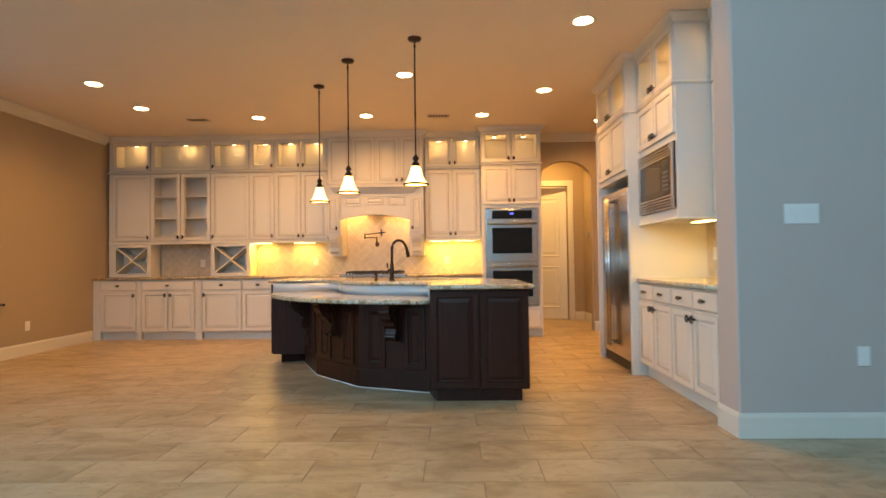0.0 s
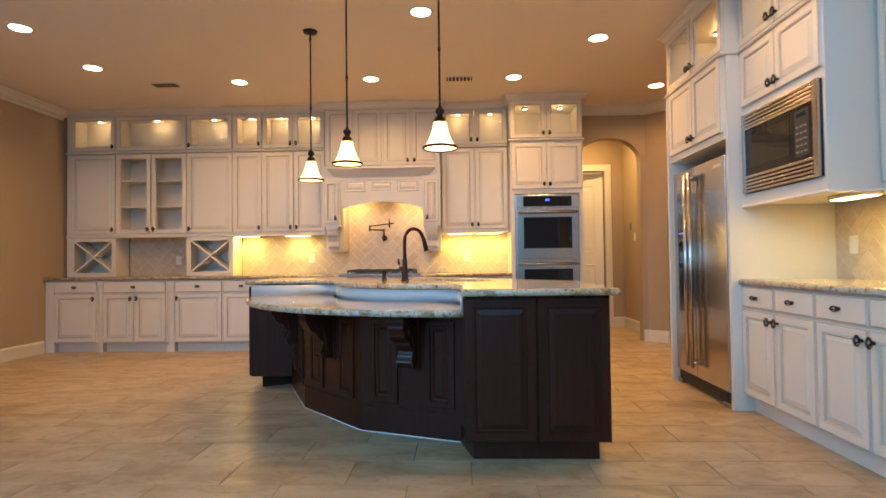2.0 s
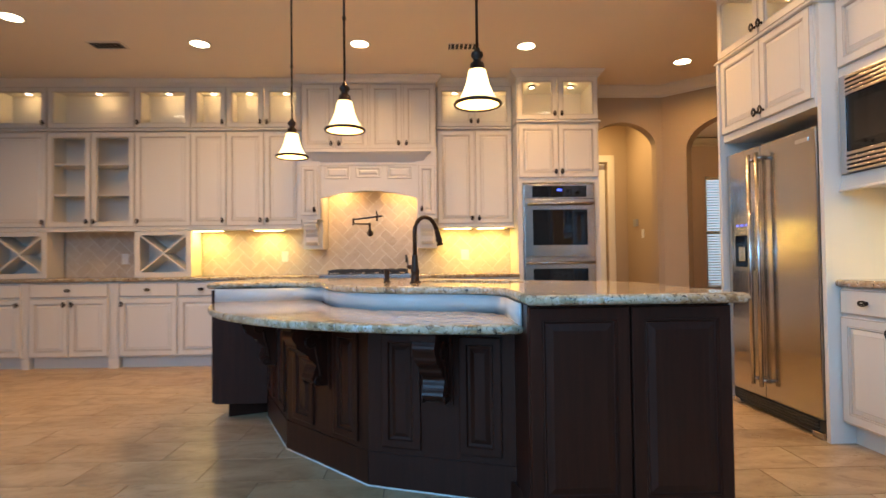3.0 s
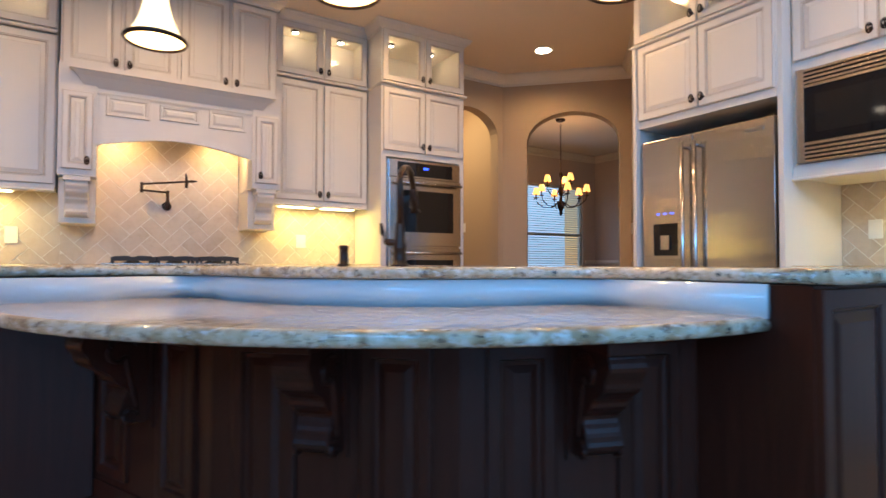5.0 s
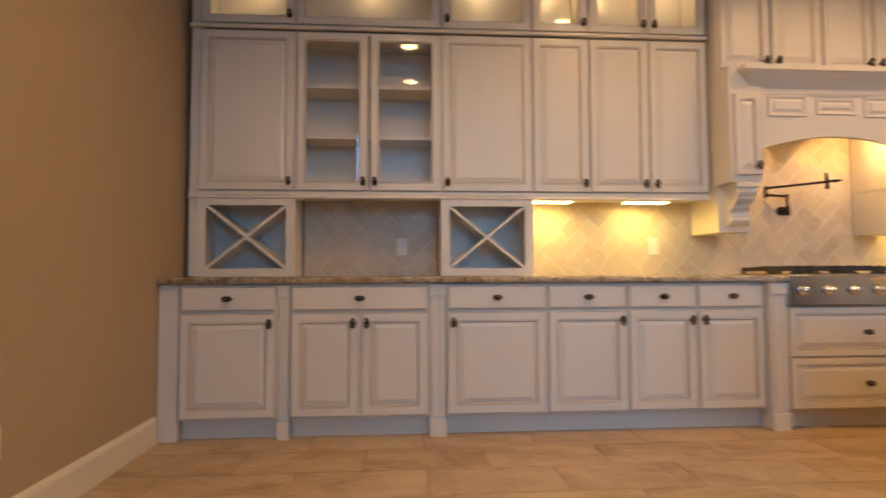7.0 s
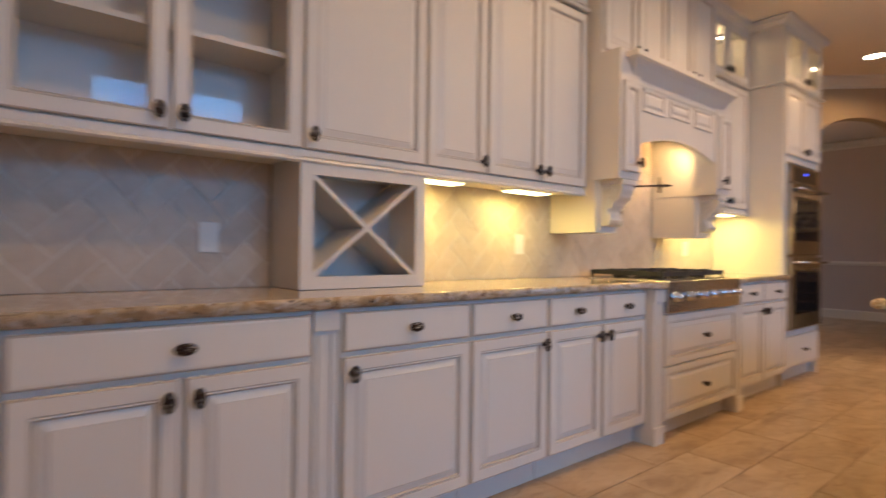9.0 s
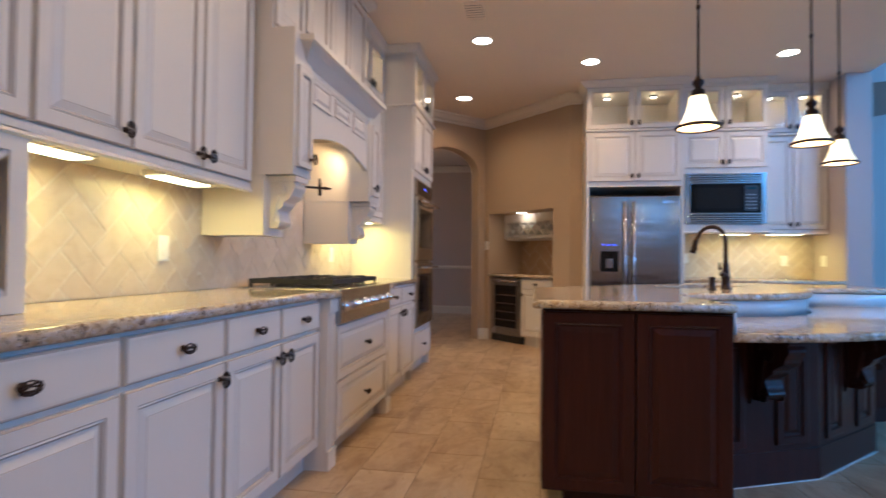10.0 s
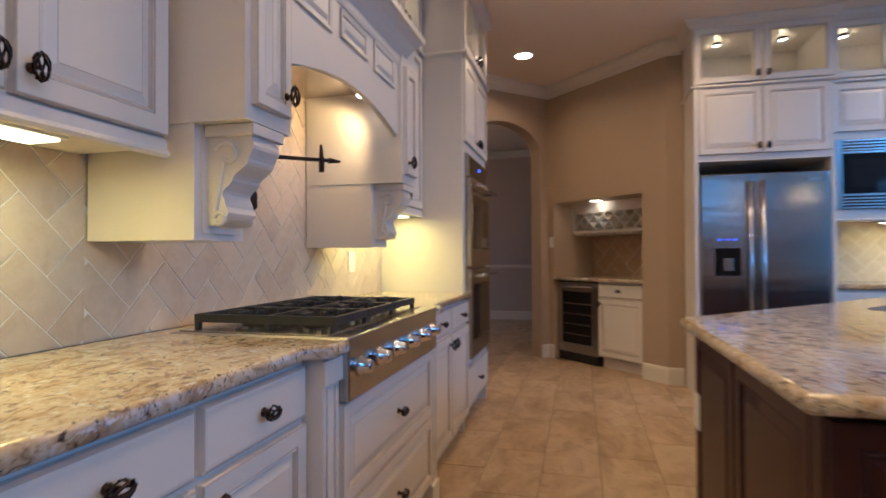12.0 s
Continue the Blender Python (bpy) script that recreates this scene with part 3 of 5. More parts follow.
def knob_mesh():
    bm = bm_new()
    tube(bm, [(0, 0, 0), (0, -0.004, 0), (0, -0.005, 0), (0, -0.018, 0)], [0.011, 0.011, 0.005, 0.005], 8)
    for k in range(6):
        pts = []
        for i in range(7):
            q = math.pi * i / 6
            a = k * math.pi / 3 + q * 0.55
            r = 0.0135 * math.sin(q) + 0.002
            pts.append((r * math.cos(a), -0.027 + r * math.sin(a) * 0.75, 0.026 * math.cos(q)))
        tube(bm, pts, 0.0033, 4)
    for s in (-1, 1):
        tube(bm, [(0, -0.027, s * 0.024), (0, -0.027, s * 0.031)], [0.005, 0.002], 6)
    return mesh_of("knob", bm, BRONZE)


KNOB = knob_mesh()


def knob(parent, x, z, lying=False):
    part("knob", KNOB, None, parent, "", pose(x, 0, z, 0, 90 if lying else 0, 0))


def hang_door(unit, x0, x1, z0, z1, knob_side="r", knob_low=True, glass=False, mats=None, y=0.0, rail=0.058):
    g = 0.003
    w, h = x1 - x0 - 2 * g, z1 - z0 - 2 * g
    d = part("door", door_mesh(w, h, glass, rail), mats or [CAB, GLAZE], unit, "", pose(x0 + g, y - 0.02, z0 + g))
    if glass:
        bm = bm_new()
        box(bm, rail - 0.004, w - rail + 0.004, 0.012, 0.016, rail - 0.004, h - rail + 0.004)
        part("glass_pane", bm, GLASS, d).visible_shadow = False
    if knob_side:
        knob(d, 0.03 if knob_side == "l" else w - 0.03, 0.055 if knob_low else h - 0.055)
    return d


def hang_drawer(unit, x0, x1, z0, z1, knobs=1, y=0.0, mats=None):
    g = 0.003
    w, h = x1 - x0 - 2 * g, z1 - z0 - 2 * g
    d = part("drawer_front", drawer_mesh(w, h), mats or [CAB, GLAZE], unit, "", pose(x0 + g, y - 0.02, z0 + g))
    for k in range(knobs):
        knob(d, w * (k + 0.5) / knobs, h / 2, True)
    return d


def body(unit, w, z0, z1, depth, hollow=False, shelves=(), mat=None):
    bm = bm_new()
    if hollow:
        open_box(bm, 0, w, 0, depth, z0, z1, 0.022)
    else:
        box(bm, 0, w, 0, depth, z0, z1)
    ob = part("body", bm, mat or CAB, unit)
    for z in shelves:
        bm = bm_new()
        box(bm, 0.021, w - 0.021, 0.03, depth - 0.012, z, z + 0.02)
        part("shelf", bm, CABIN, unit)
    return ob


BASE_T, BASE_B, DRAW_B = 0.872, 0.115, 0.715


def base_unit(m, w, doors, drawers, sides, depth=0.58, label="", group="kitchen base cabinets", toe=0.06):
    u = thing("base_cabinet", m, label or "cream glazed base cabinet with drawer and raised-panel door", "cabinet", group)
    body(u, w, BASE_B, BASE_T, depth)
    bm = bm_new()
    box(bm, 0.002, w - 0.002, toe, depth, 0.0, BASE_B)
    part("toe_kick", bm, CAB, u)
    for k in range(drawers):
        hang_drawer(u, w * k / drawers + 0.006, w * (k + 1) / drawers - 0.006, DRAW_B + 0.008, BASE_T - 0.008)
    for k in range(doors):
        hang_door(u, w * k / doors + 0.006, w * (k + 1) / doors - 0.006, BASE_B + 0.01, DRAW_B - 0.004, sides[k], False)
    return u


def post(m, w, depth=0.58, z1=BASE_T):
    u = thing("cabinet_post", m, "cream fluted cabinet post standing on the floor", "cabinet post", "fluted posts")
    bm = bm_new()
    box(bm, 0, w, 0, depth, 0, z1)
    part("body", bm, CAB, u)
    bm = bm_new()
    box(bm, -0.004, w + 0.004, -0.012, 0, 0, 0.10, 0, 0.003)
    part("plinth_block", bm, CAB, u)
    bm = bm_new()
    box(bm, -0.004, w + 0.004, -0.012, 0, z1 - 0.07, z1 - 0.002, 0, 0.003)
    part("cap_block", bm, CAB, u)
    k = 3 if w > 0.1 else 2
    bm = bm_new()
    for i in range(k):
        c = w * (i + 0.5) / k
        box(bm, c - 0.007, c + 0.007, -0.007, 0, 0.11, z1 - 0.08, 0, 0.003)
    part("reeding", bm, CAB, u)
    return u


UP_B, UP_T, GL_B, GL_T = 1.45, 2.485, 2.515, 2.975


def upper_unit(m, w, doors, sides, depth=0.29, glass=False, shelves=(), z0=UP_B, z1=UP_T, label="", knob_low=True, hollow=None):
    u = thing("wall_cabinet", m, label or "cream glazed wall cabinet with raised-panel doors", "cabinet", "kitchen wall cabinets")
    body(u, w, z0, z1, depth, glass, shelves)
    for k in range(doors):
        hang_door(u, w * k / doors + 0.004, w * (k + 1) / doors - 0.004, z0 + 0.006, z1 - 0.006, sides[k], knob_low, glass)
    return u


def glass_unit(m, w, doors, sides, depth=0.29, z0=GL_B, z1=GL_T, pucks=1, label="", watts=None):
    u = upper_unit(m, w, doors, sides, depth, True, (), z0, z1, label or "cream lit display cabinet with glass doors")
    for k in range(pucks):
        x = w * (k + 0.5) / pucks
        bm = bm_new()
        lathe(bm, [(0.0, z1 - 0.045), (0.024, z1 - 0.043), (0.028, z1 - 0.036)], 14, (x, depth * 0.45))
        part("puck_lens", bm, PUCKGLOW, u)
        bm = bm_new()
        lathe(bm, [(0.028, z1 - 0.040), (0.034, z1 - 0.038), (0.034, z1 - 0.02)], 14, (x, depth * 0.45))
        part("puck_housing", bm, BRONZE, u)
        lamp("puck_light", "POINT", m @ Matrix.Translation((x, depth * 0.45, z1 - 0.075)), (watts or PUCK_W), (1.0, 0.67, 0.30), 0.02)
    return u


CABCROWN = [(0, 2.97), (0.008, 2.97), (0.012, 2.985), (0.045, 3.01), (0.055, 3.03), (0.062, 3.035), (0.062, 3.048), (0, 3.048)]
RAIL = [(0, 1.405), (0.014, 1.405), (0.022, 1.412), (0.018, 1.42), (0.012, 1.425), (0.012, 1.45), (0, 1.45)]
MIDRAIL = [(0, 2.487), (0.012, 2.489), (0.018, 2.496), (0.018, 2.504), (0.010, 2.512), (0, 2.513)]


def moulding(name, path, profile, label, mats=None):
    bm = bm_new()
    sweep(bm, path, profile)
    return solid(name, bm, mats or CAB, label, "trim")


# ---- back wall run ----
FY, UY = 7.88, 8.19


def at_back(x, y=FY):
    return pose(x, y, 0)


def stile(x0, x1, y, z0, z1, depth):
    bm = bm_new()
    box(bm, 0, x1 - x0, 0, depth, z0, z1, 0, 0.002)
    return solid("filler_strip", bm, CAB, "narrow cream filler strip beside the tan wall", "filler", "structure", pose(x0, y, 0))


stile(-4.835, -4.725, FY, 0, BASE_T, 0.58)
base_unit(at_back(-4.72), 0.54, 1, 1, "r")
post(at_back(-4.175), 0.06)
base_unit(at_back(-4.11), 0.79, 2, 1, "rl", label="wide cream base cabinet with one drawer over two doors")
post(at_back(-3.315), 0.09)
base_unit(at_back(-3.22), 0.59, 1, 1, "l")
base_unit(at_back(-2.63), 0.485, 1, 1, "r")
base_unit(at_back(-2.145), 0.85, 2, 2, "rl", label="cream base cabinet with two drawers over two doors")
post(at_back(-1.292, 7.82), 0.10, 0.64)
post(at_back(-0.223, 7.82), 0.10, 0.64)
base_unit(at_back(-0.12), 0.98, 2, 2, "rl", label="cream base cabinet with two drawers over two doors")
# drawers under the rangetop
u = thing("range_cabinet", at_back(-1.19, 7.83), "cream cabinet with two deep panelled drawers below the rangetop", "cabinet", "kitchen base cabinets")
body(u, 0.965, BASE_B, 0.73, 0.6)
bm = bm_new()
box(bm, 0.002, 0.963, 0.07, 0.58, 0, BASE_B)
part("toe_kick", bm, CAB, u)
for z0, z1 in ((0.125, 0.425), (0.431, 0.725)):
    d = part("drawer_front", door_mesh(0.953, z1 - z0, False, 0.05), [CAB, GLAZE], u, "", pose(0.006, -0.02, z0))
    knob(d, 0.476, (z1 - z0) / 2, True)

# worktop
bm = bm_new()
slab(bm, [(-4.835, 7.845), (-1.33, 7.845), (-1.30, 7.79), (-1.195, 7.785), (-1.195, 8.40), (-0.22, 8.40), (-0.22, 7.785), (-0.115, 7.79), (-0.085, 7.845), (0.862, 7.845), (0.862, 8.468), (-4.835, 8.468)], 0.875, 0.915)
tagged(part("worktop", bm, GRANITE), "long polished brown and cream granite worktop on the back cabinets", "worktop")

# uppers
EDGES = [(-4.745, -4.15, 1, "r"), (-4.15, -3.225, 2, "rl"), (-3.225, -2.63, 1, "l"), (-2.63, -2.25, 1, "r"), (-2.25, -1.44, 2, "rl"), (0.03, 0.862, 2, "rl")]
bm = bm_new()
box(bm, 0, 0.055, 0, 0.28, 0.92, 3.0, 0, 0.002)
solid("filler_strip", bm, CAB, "narrow cream filler strip beside the tan wall", "filler", "structure", pose(-4.80, UY, 0))
for i, (a, b, n_d, s) in enumerate(EDGES):
    if i == 1:
        upper_unit(pose(a, UY, 0), b - a, 2, s, 0.285, True, (1.80, 2.13), label="cream glass-fronted wall cabinet with two empty shelves")
        g = glass_unit(pose(a, UY, 0), b - a, 1, ("",), 0.285)
    else:
        upper_unit(pose(a, UY, 0), b - a, n_d, s, 0.285)
        glass_unit(pose(a, UY, 0), b - a, n_d, s, 0.285, pucks=n_d)
for a, b in ((-4.80, -1.445), (0.035, 0.862)):
    moulding("trim_crown", [(a, UY), (b, UY)], CABCROWN, "cream crown moulding on the wall cabinets")
    moulding("trim_light_rail", [(a, UY), (b, UY)], RAIL, "cream light rail under the wall cabinets")
    moulding("trim_band", [(a, UY - 0.02), (b, UY - 0.02)], MIDRAIL, "cream band between the cabinet tiers")
    bm = bm_new()
    box(bm, a, b, UY, 8.468, 1.43, 1.449)
    solid("cabinet_underside", bm, CAB, "cream underside panel of the wall cabinets", "panel")
    bm = bm_new()
    box(bm, a, b, UY, 8.468, 2.976, 3.046)
    solid("cabinet_top_filler", bm, CAB, "cream filler between wall cabinets and ceiling", "panel")


def bottle_rack(m, w):
    u = thing("wine_rack", m, "cream open wine rack with crossed slats standing on the granite", "wine rack", "wine racks")
    bm = bm_new()
    z0, z1, d = 0.917, 1.428, 0.27
    open_box(bm, 0, w, 0, d, z0, z1, 0.025, 0.04)
    part("body", bm, CAB, u)
    bm = bm_new()
    for a in ((0, 0.055, -0.012, 0, z0, z1), (w - 0.055, w, -0.012, 0, z0, z1), (0.055, w - 0.055, -0.012, 0, z0, z0 + 0.05), (0.055, w - 0.055, -0.012, 0, z1 - 0.065, z1)):
        box(bm, *a)
    part("face_frame", bm, CAB, u)
    x0, x1, q0, q1 = 0.055, w - 0.055, z0 + 0.05, z1 - 0.065
    ln, ang = math.hypot(x1 - x0, q1 - q0), math.degrees(math.atan2(q1 - q0, x1 - x0))
    for k, s in enumerate((1, -1)):
        bm = bm_new()
        box(bm, -ln / 2, ln / 2, 0.001 * k, d - 0.012, -0.009, 0.009)
        part("slat", bm, CAB, u, "", pose((x0 + x1) / 2, -0.006, (q0 + q1) / 2, 0, -s * ang, 0))


bottle_rack(pose(-4.75, UY, 0), 0.60)
bottle_rack(pose(-3.23, UY, 0), 0.60)


# under-cabinet strips
def strip_light(m, w=0.36):
    u = thing("under_cabinet_light", m, "lit white strip light under the wall cabinet", "strip light", "under-cabinet lights")
    bm = bm_new()
    box(bm, -w / 2, w / 2, 0, 0.11, 0.006, 0.028, 0, 0.004)
    part("housing", bm, WHITEPLASTIC, u)
    bm = bm_new()
    box(bm, -w / 2 + 0.015, w / 2 - 0.015, 0.008, 0.10, 0.0, 0.006)
    part("lens", bm, STRIPGLOW, u)
    lamp("strip_light", "AREA", m @ pose(0, 0.055, -0.006), UNDER_W, AMBER, w * 0.6, 0.08)


for x in (-2.49, -1.83, 0.25, 0.62):
    strip_light(pose(x, 8.235, 1.402), 0.32)


# hood
def corbel(m, w, h, d, mats, label, group, face_scroll=True):
    u = thing("corbel", m, label, "corbel", group)
    bm = bm_new()
    box(bm, -w / 2, w / 2, -0.008, 0.012, -h, 0)
    part("back_plate", bm, mats, u)
    bm = bm_new()
    box(bm, -w / 2 * 0.94, w / 2 * 0.94, -d, -0.008, -0.03, 0, 0, 0.004)
    part("cap", bm, mats, u)
    keys = [(0.0, 0.90), (0.10, 0.95), (0.28, 0.84), (0.48, 0.54), (0.64, 0.34), (0.76, 0.40), (0.86, 0.46), (0.94, 0.38), (1.0, 0.16)]
    prof = []
    for i in range(29):
        s = i / 28
        j = max(q for q in range(len(keys) - 1) if keys[q][0] <= s + 1e-9)
        (s0, d0), (s1, d1) = keys[j], keys[j + 1]
        t = (1 - math.cos(math.pi * (s - s0) / (s1 - s0))) / 2
        prof.append((d * (d0 + (d1 - d0) * t), -0.03 - s * (h - 0.05)))
    bm = bm_new()
    ww = w * 0.78 / 2
    a = [bm.verts.new((-ww, -y, z)) for y, z in prof] + [bm.verts.new((-ww, -0.008, -h + 0.02)), bm.verts.new((-ww, -0.008, -0.03))]
    b = [bm.verts.new((ww, -y, z)) for y, z in prof] + [bm.verts.new((ww, -0.008, -h + 0.02)), bm.verts.new((ww, -0.008, -0.03))]
    k = len(a)
    bm.faces.new(a)
    bm.faces.new(b[::-1])
    for i in range(k):
        bm.faces.new((a[i], b[i], b[(i + 1) % k], a[(i + 1) % k]))
    part("scroll", bm, mats, u)
    bm = bm_new()
    for sx in (-1, 1):
        pts = []
        for i in range(22):
            q = i / 21 * 3.4 * math.pi / 2 + 0.4
            r = d * 0.25 * (1 - i / 30)
            pts.append((sx * (ww + 0.002), -d * 0.45 + r * math.cos(q), -h * 0.28 + r * math.sin(q)))
        for i in range(1, 12):
            s = i / 11
            pts.append((sx * (ww + 0.002), pts[21][1] * (1 - s) - d * 0.22 * s, pts[21][2] * (1 - s) - h * 0.80 * s))
        tube(bm, pts, 0.007, 6)
        tube(bm, [(sx * (ww + 0.001), -d * 0.30 + d * 0.10 * math.cos(q * 0.6), -h * 0.86 + d * 0.10 * math.sin(q * 0.6)) for q in range(10)], 0.006, 6)
    part("carving", bm, mats, u)
    return u


HX0, HX1, HC = -1.42, 0.02, -0.70
u = thing("range_hood", pose(HC, 0, 0), "cream mantel range hood with arched panelled frieze", "range hood")
bm = bm_new()
hw = 0.52
N = 20
arc = [(-hw + 2 * hw * i / N, 1.715 + 0.085 * math.sin(math.pi * i / N)) for i in range(N + 1)]
for (xa, za), (xb, zb) in zip(arc, arc[1:]):
    v = [bm.verts.new(c) for c in ((xa, 7.985, za), (xb, 7.985, zb), (xb, 7.985, 2.13), (xa, 7.985, 2.13), (xa, 8.01, za), (xb, 8.01, zb), (xb, 8.01, 2.13), (xa, 8.01, 2.13))]
    for q in ((0, 1, 2, 3), (7, 6, 5, 4), (0, 4, 5, 1), (3, 2, 6, 7)):
        bm.faces.new([v[i] for i in q])
bmesh.ops.remove_doubles(bm, verts=bm.verts, dist=0.0003)
part("frieze", bm, CAB, u)
for s, tilt in ((-1, 8), (0, 0), (1, -8)):
    bm = bm_new()
    ph = 0.11 if s == 0 else 0.14
    rings_panel(bm, 0.26, ph, [(0, 0, 0), (0.004, -0.007, 1), (0.02, -0.004, 0), (0.024, 0.0, 1), (0.03, 0.0, 0), (0.045, -0.008, 0)])
    part("raised_panel", bm, [CAB, GLAZE], u, "", pose(s * 0.325 - 0.13, 7.984, 1.94 - (0 if s == 0 else 0.015)))
bm = bm_new()
sweep(bm, [(-0.56, 8.2), (-0.56, 7.99), (0.56, 7.99), (0.56, 8.2)], [(0, 2.06), (0.01, 2.06), (0.016, 2.075), (0.016, 2.10), (0.03, 2.12), (0.06, 2.165), (0.075, 2.18), (0.085, 2.19), (0.10, 2.195), (0.10, 2.225), (0.0, 2.235)])
box(bm, -0.56, 0.56, 7.99, 8.2, 2.06, 2.235)
part("mantel_shelf", bm, CAB, u)
bm = bm_new()
box(bm, -0.50, 0.50, 8.012, 8.46, 1.93, 1.95)
part("liner", bm, STEEL, u, "stainless hood liner")
bm = bm_new()
box(bm, -0.30, 0.30, 8.06, 8.36, 1.915, 1.929, 0, 0.003)
part("filter", bm, STEEL, u, "stainless grease filter")
for s in (-1, 1):
    bm = bm_new()
    lathe(bm, [(0, 1.876), (0.030, 1.878), (0.038, 1.886)], 18, (s * 0.38, 8.10))
    part("hood_bulb", bm, CANGLOW, u)
    bm = bm_new()
    lathe(bm, [(0.038, 1.884), (0.041, 1.888), (0.036, 1.905), (0.018, 1.915), (0.0, 1.916)], 18, (s * 0.38, 8.10))
    part("lamp_cup", bm, BRONZE, u)
    bm = bm_new()
    box(bm, s * 0.38 - 0.014, s * 0.38 + 0.014, 8.045, 8.10, 1.905, 1.93, 0, 0.003)
    part("lamp_bracket", bm, BRONZE, u)
    lamp("hood_light", "SPOT", look((HC + s * 0.38, 8.10, 1.865), (HC + s * 0.41, 8.45, 1.62)), HOOD_W, (1.0, 0.58, 0.20), 0.03, None, None, 115)
    bm = bm_new()
    xa, xb = (-0.72, -0.505) if s < 0 else (0.505, 0.72)
    box(bm, xa, xb, 7.966, 8.462, 1.50, 2.24)
    part("side_column", bm, CAB, u)
    bm = bm_new()
    box(bm, xa + 0.003, xb - 0.003, 8.12, 8.462, 1.195, 1.50)
    part("column_foot", bm, CAB, u)
    d = hang_door(u, xa + 0.02, xb - 0.02, 1.54, 2.06, "r" if s < 0 else "l", True, y=7.966, rail=0.045)
    corbel(pose(HC + (xa + xb) / 2, 8.12, 1.498), 0.16, 0.285, 0.155, CAB, "cream carved scroll corbel below the hood column", "hood corbels")
u = thing("hood_cabinet", pose(HX0, 8.09, 0), "cream four-door cabinet above the range hood", "cabinet", "kitchen wall cabinets")
body(u, HX1 - HX0, 2.24, 2.985, 0.375)
for k in range(4):
    w4 = (HX1 - HX0) / 4
    hang_door(u, w4 * k + 0.008, w4 * (k + 1) - 0.008, 2.26, 2.965, "rlrl"[k], True)
moulding("trim_crown", [(HX0, 8.30), (HX0, 8.07), (HX1, 8.07), (HX1, 8.30)], CABCROWN, "cream crown moulding on the hood cabinet")

# rangetop
RX0, RX1, RY0, RY1 = -1.188, -0.227, 7.79, 8.395
u = thing("rangetop", pose(RX0, RY0, 0), "stainless six-burner gas rangetop with black cast-iron grates", "rangetop")
W, D = RX1 - RX0, RY1 - RY0
bm = bm_new()
box(bm, 0, W, 0.0, D, 0.735, 0.918, 0, 0.006)
part("body", bm, STEEL, u)
bm = bm_new()
box(bm, 0.02, W - 0.02, 0.075, D - 0.02, 0.9185, 0.922)
part("burner_tray", bm, STEEL, u)
for i in range(3):
    bx = 0.075 + (W - 0.15) * (i + 0.5) / 3
    gw = (W - 0.15) / 6
    bm = bm_new()
    z0, z1 = 0.940, 0.966
    for a in ((bx - gw + 0.004, bx + gw - 0.004, 0.08, 0.098), (bx - gw + 0.004, bx + gw - 0.004, D - 0.045, D - 0.027), (bx - gw + 0.004, bx - gw + 0.02, 0.098, D - 0.045), (bx + gw - 0.02, bx + gw - 0.004, 0.098, D - 0.045), (bx - gw + 0.02, bx + gw - 0.02, 0.308, 0.324)):
        box(bm, *a, z0, z1)
    for cy in (0.203, 0.43):
        for k in range(4):
            q = math.pi / 4 + k * math.pi / 2
            dx, dy = math.cos(q), math.sin(q)
            tube(bm, [(bx + dx * 0.035, cy + dy * 0.03, z1), (bx + dx * 0.10, cy + dy * 0.085, z1)], 0.008, 4)
            box(bm, bx + dx * 0.06 - 0.008, bx + dx * 0.06 + 0.008, cy + dy * 0.06 - 0.008, cy + dy * 0.06 + 0.008, z0, z1 + 0.008)
        box(bm, bx - 0.112, bx - 0.04, cy - 0.007, cy + 0.007, z0, z1 + 0.006)
        box(bm, bx + 0.04, bx + 0.112, cy - 0.007, cy + 0.007, z0, z1 + 0.006)
    for sx in (-1, 1):
        for cy in (0.09, 0.315, D - 0.036):
            box(bm, bx + sx * (gw - 0.012) - 0.008, bx + sx * (gw - 0.012) + 0.008, cy - 0.008, cy + 0.008, 0.922, z0)
    part("grate", bm, IRON, u)
    for cy in (0.203, 0.43):
        bm = bm_new()
        lathe(bm, [(0.05, 0.922), (0.05, 0.93), (0.035, 0.934), (0.035, 0.942), (0.0, 0.944)], 16, (bx, cy))
        part("burner", bm, IRON, u)
for i in range(6):
    kx = W * (i + 0.5) / 6
    k = part("control_knob", bm_new(), CHROME, u)
    bm = bm_new()
    lathe(bm, [(0.030, 0), (0.030, 0.008), (0.022, 0.010), (0.020, 0.034), (0.017, 0.038), (0, 0.038)], 18)
    bm.to_mesh(k.data)
    bm.free()
    k.matrix_basis = pose(kx, 0, 0.825, 90, 0, 0)

# pot filler
u = thing("pot_filler", pose(-0.735, 8.468, 1.375), "bronze folding pot filler tap on the tiled wall", "tap")
bm = bm_new()
tube(bm, [(0, 0, 0), (0, -0.012, 0), (0, -0.014, 0)], [0.034, 0.034, 0.02], 16)
tube(bm, [(0, -0.012, 0), (0, -0.075, 0)], 0.017, 12)
part("wall_flange", bm, BRONZE, u)
bm = bm_new()
tube(bm, [(0, -0.065, -0.04), (0, -0.065, -0.03), (0, -0.065, 0.02), (0, -0.065, 0.04), (0, -0.065, 0.115)], [0.008, 0.019, 0.019, 0.012, 0.012], 12)
tube(bm, [(0, -0.065, 0.10), (-0.18, -0.10, 0.105)], 0.008, 8)
part("lower_arm", bm, BRONZE, u)
bm = bm_new()
tube(bm, [(-0.18, -0.10, 0.085), (-0.18, -0.10, 0.165)], 0.011, 10)
tube(bm, [(-0.18, -0.10, 0.15), (0.13, -0.33, 0.165)], 0.008, 8)
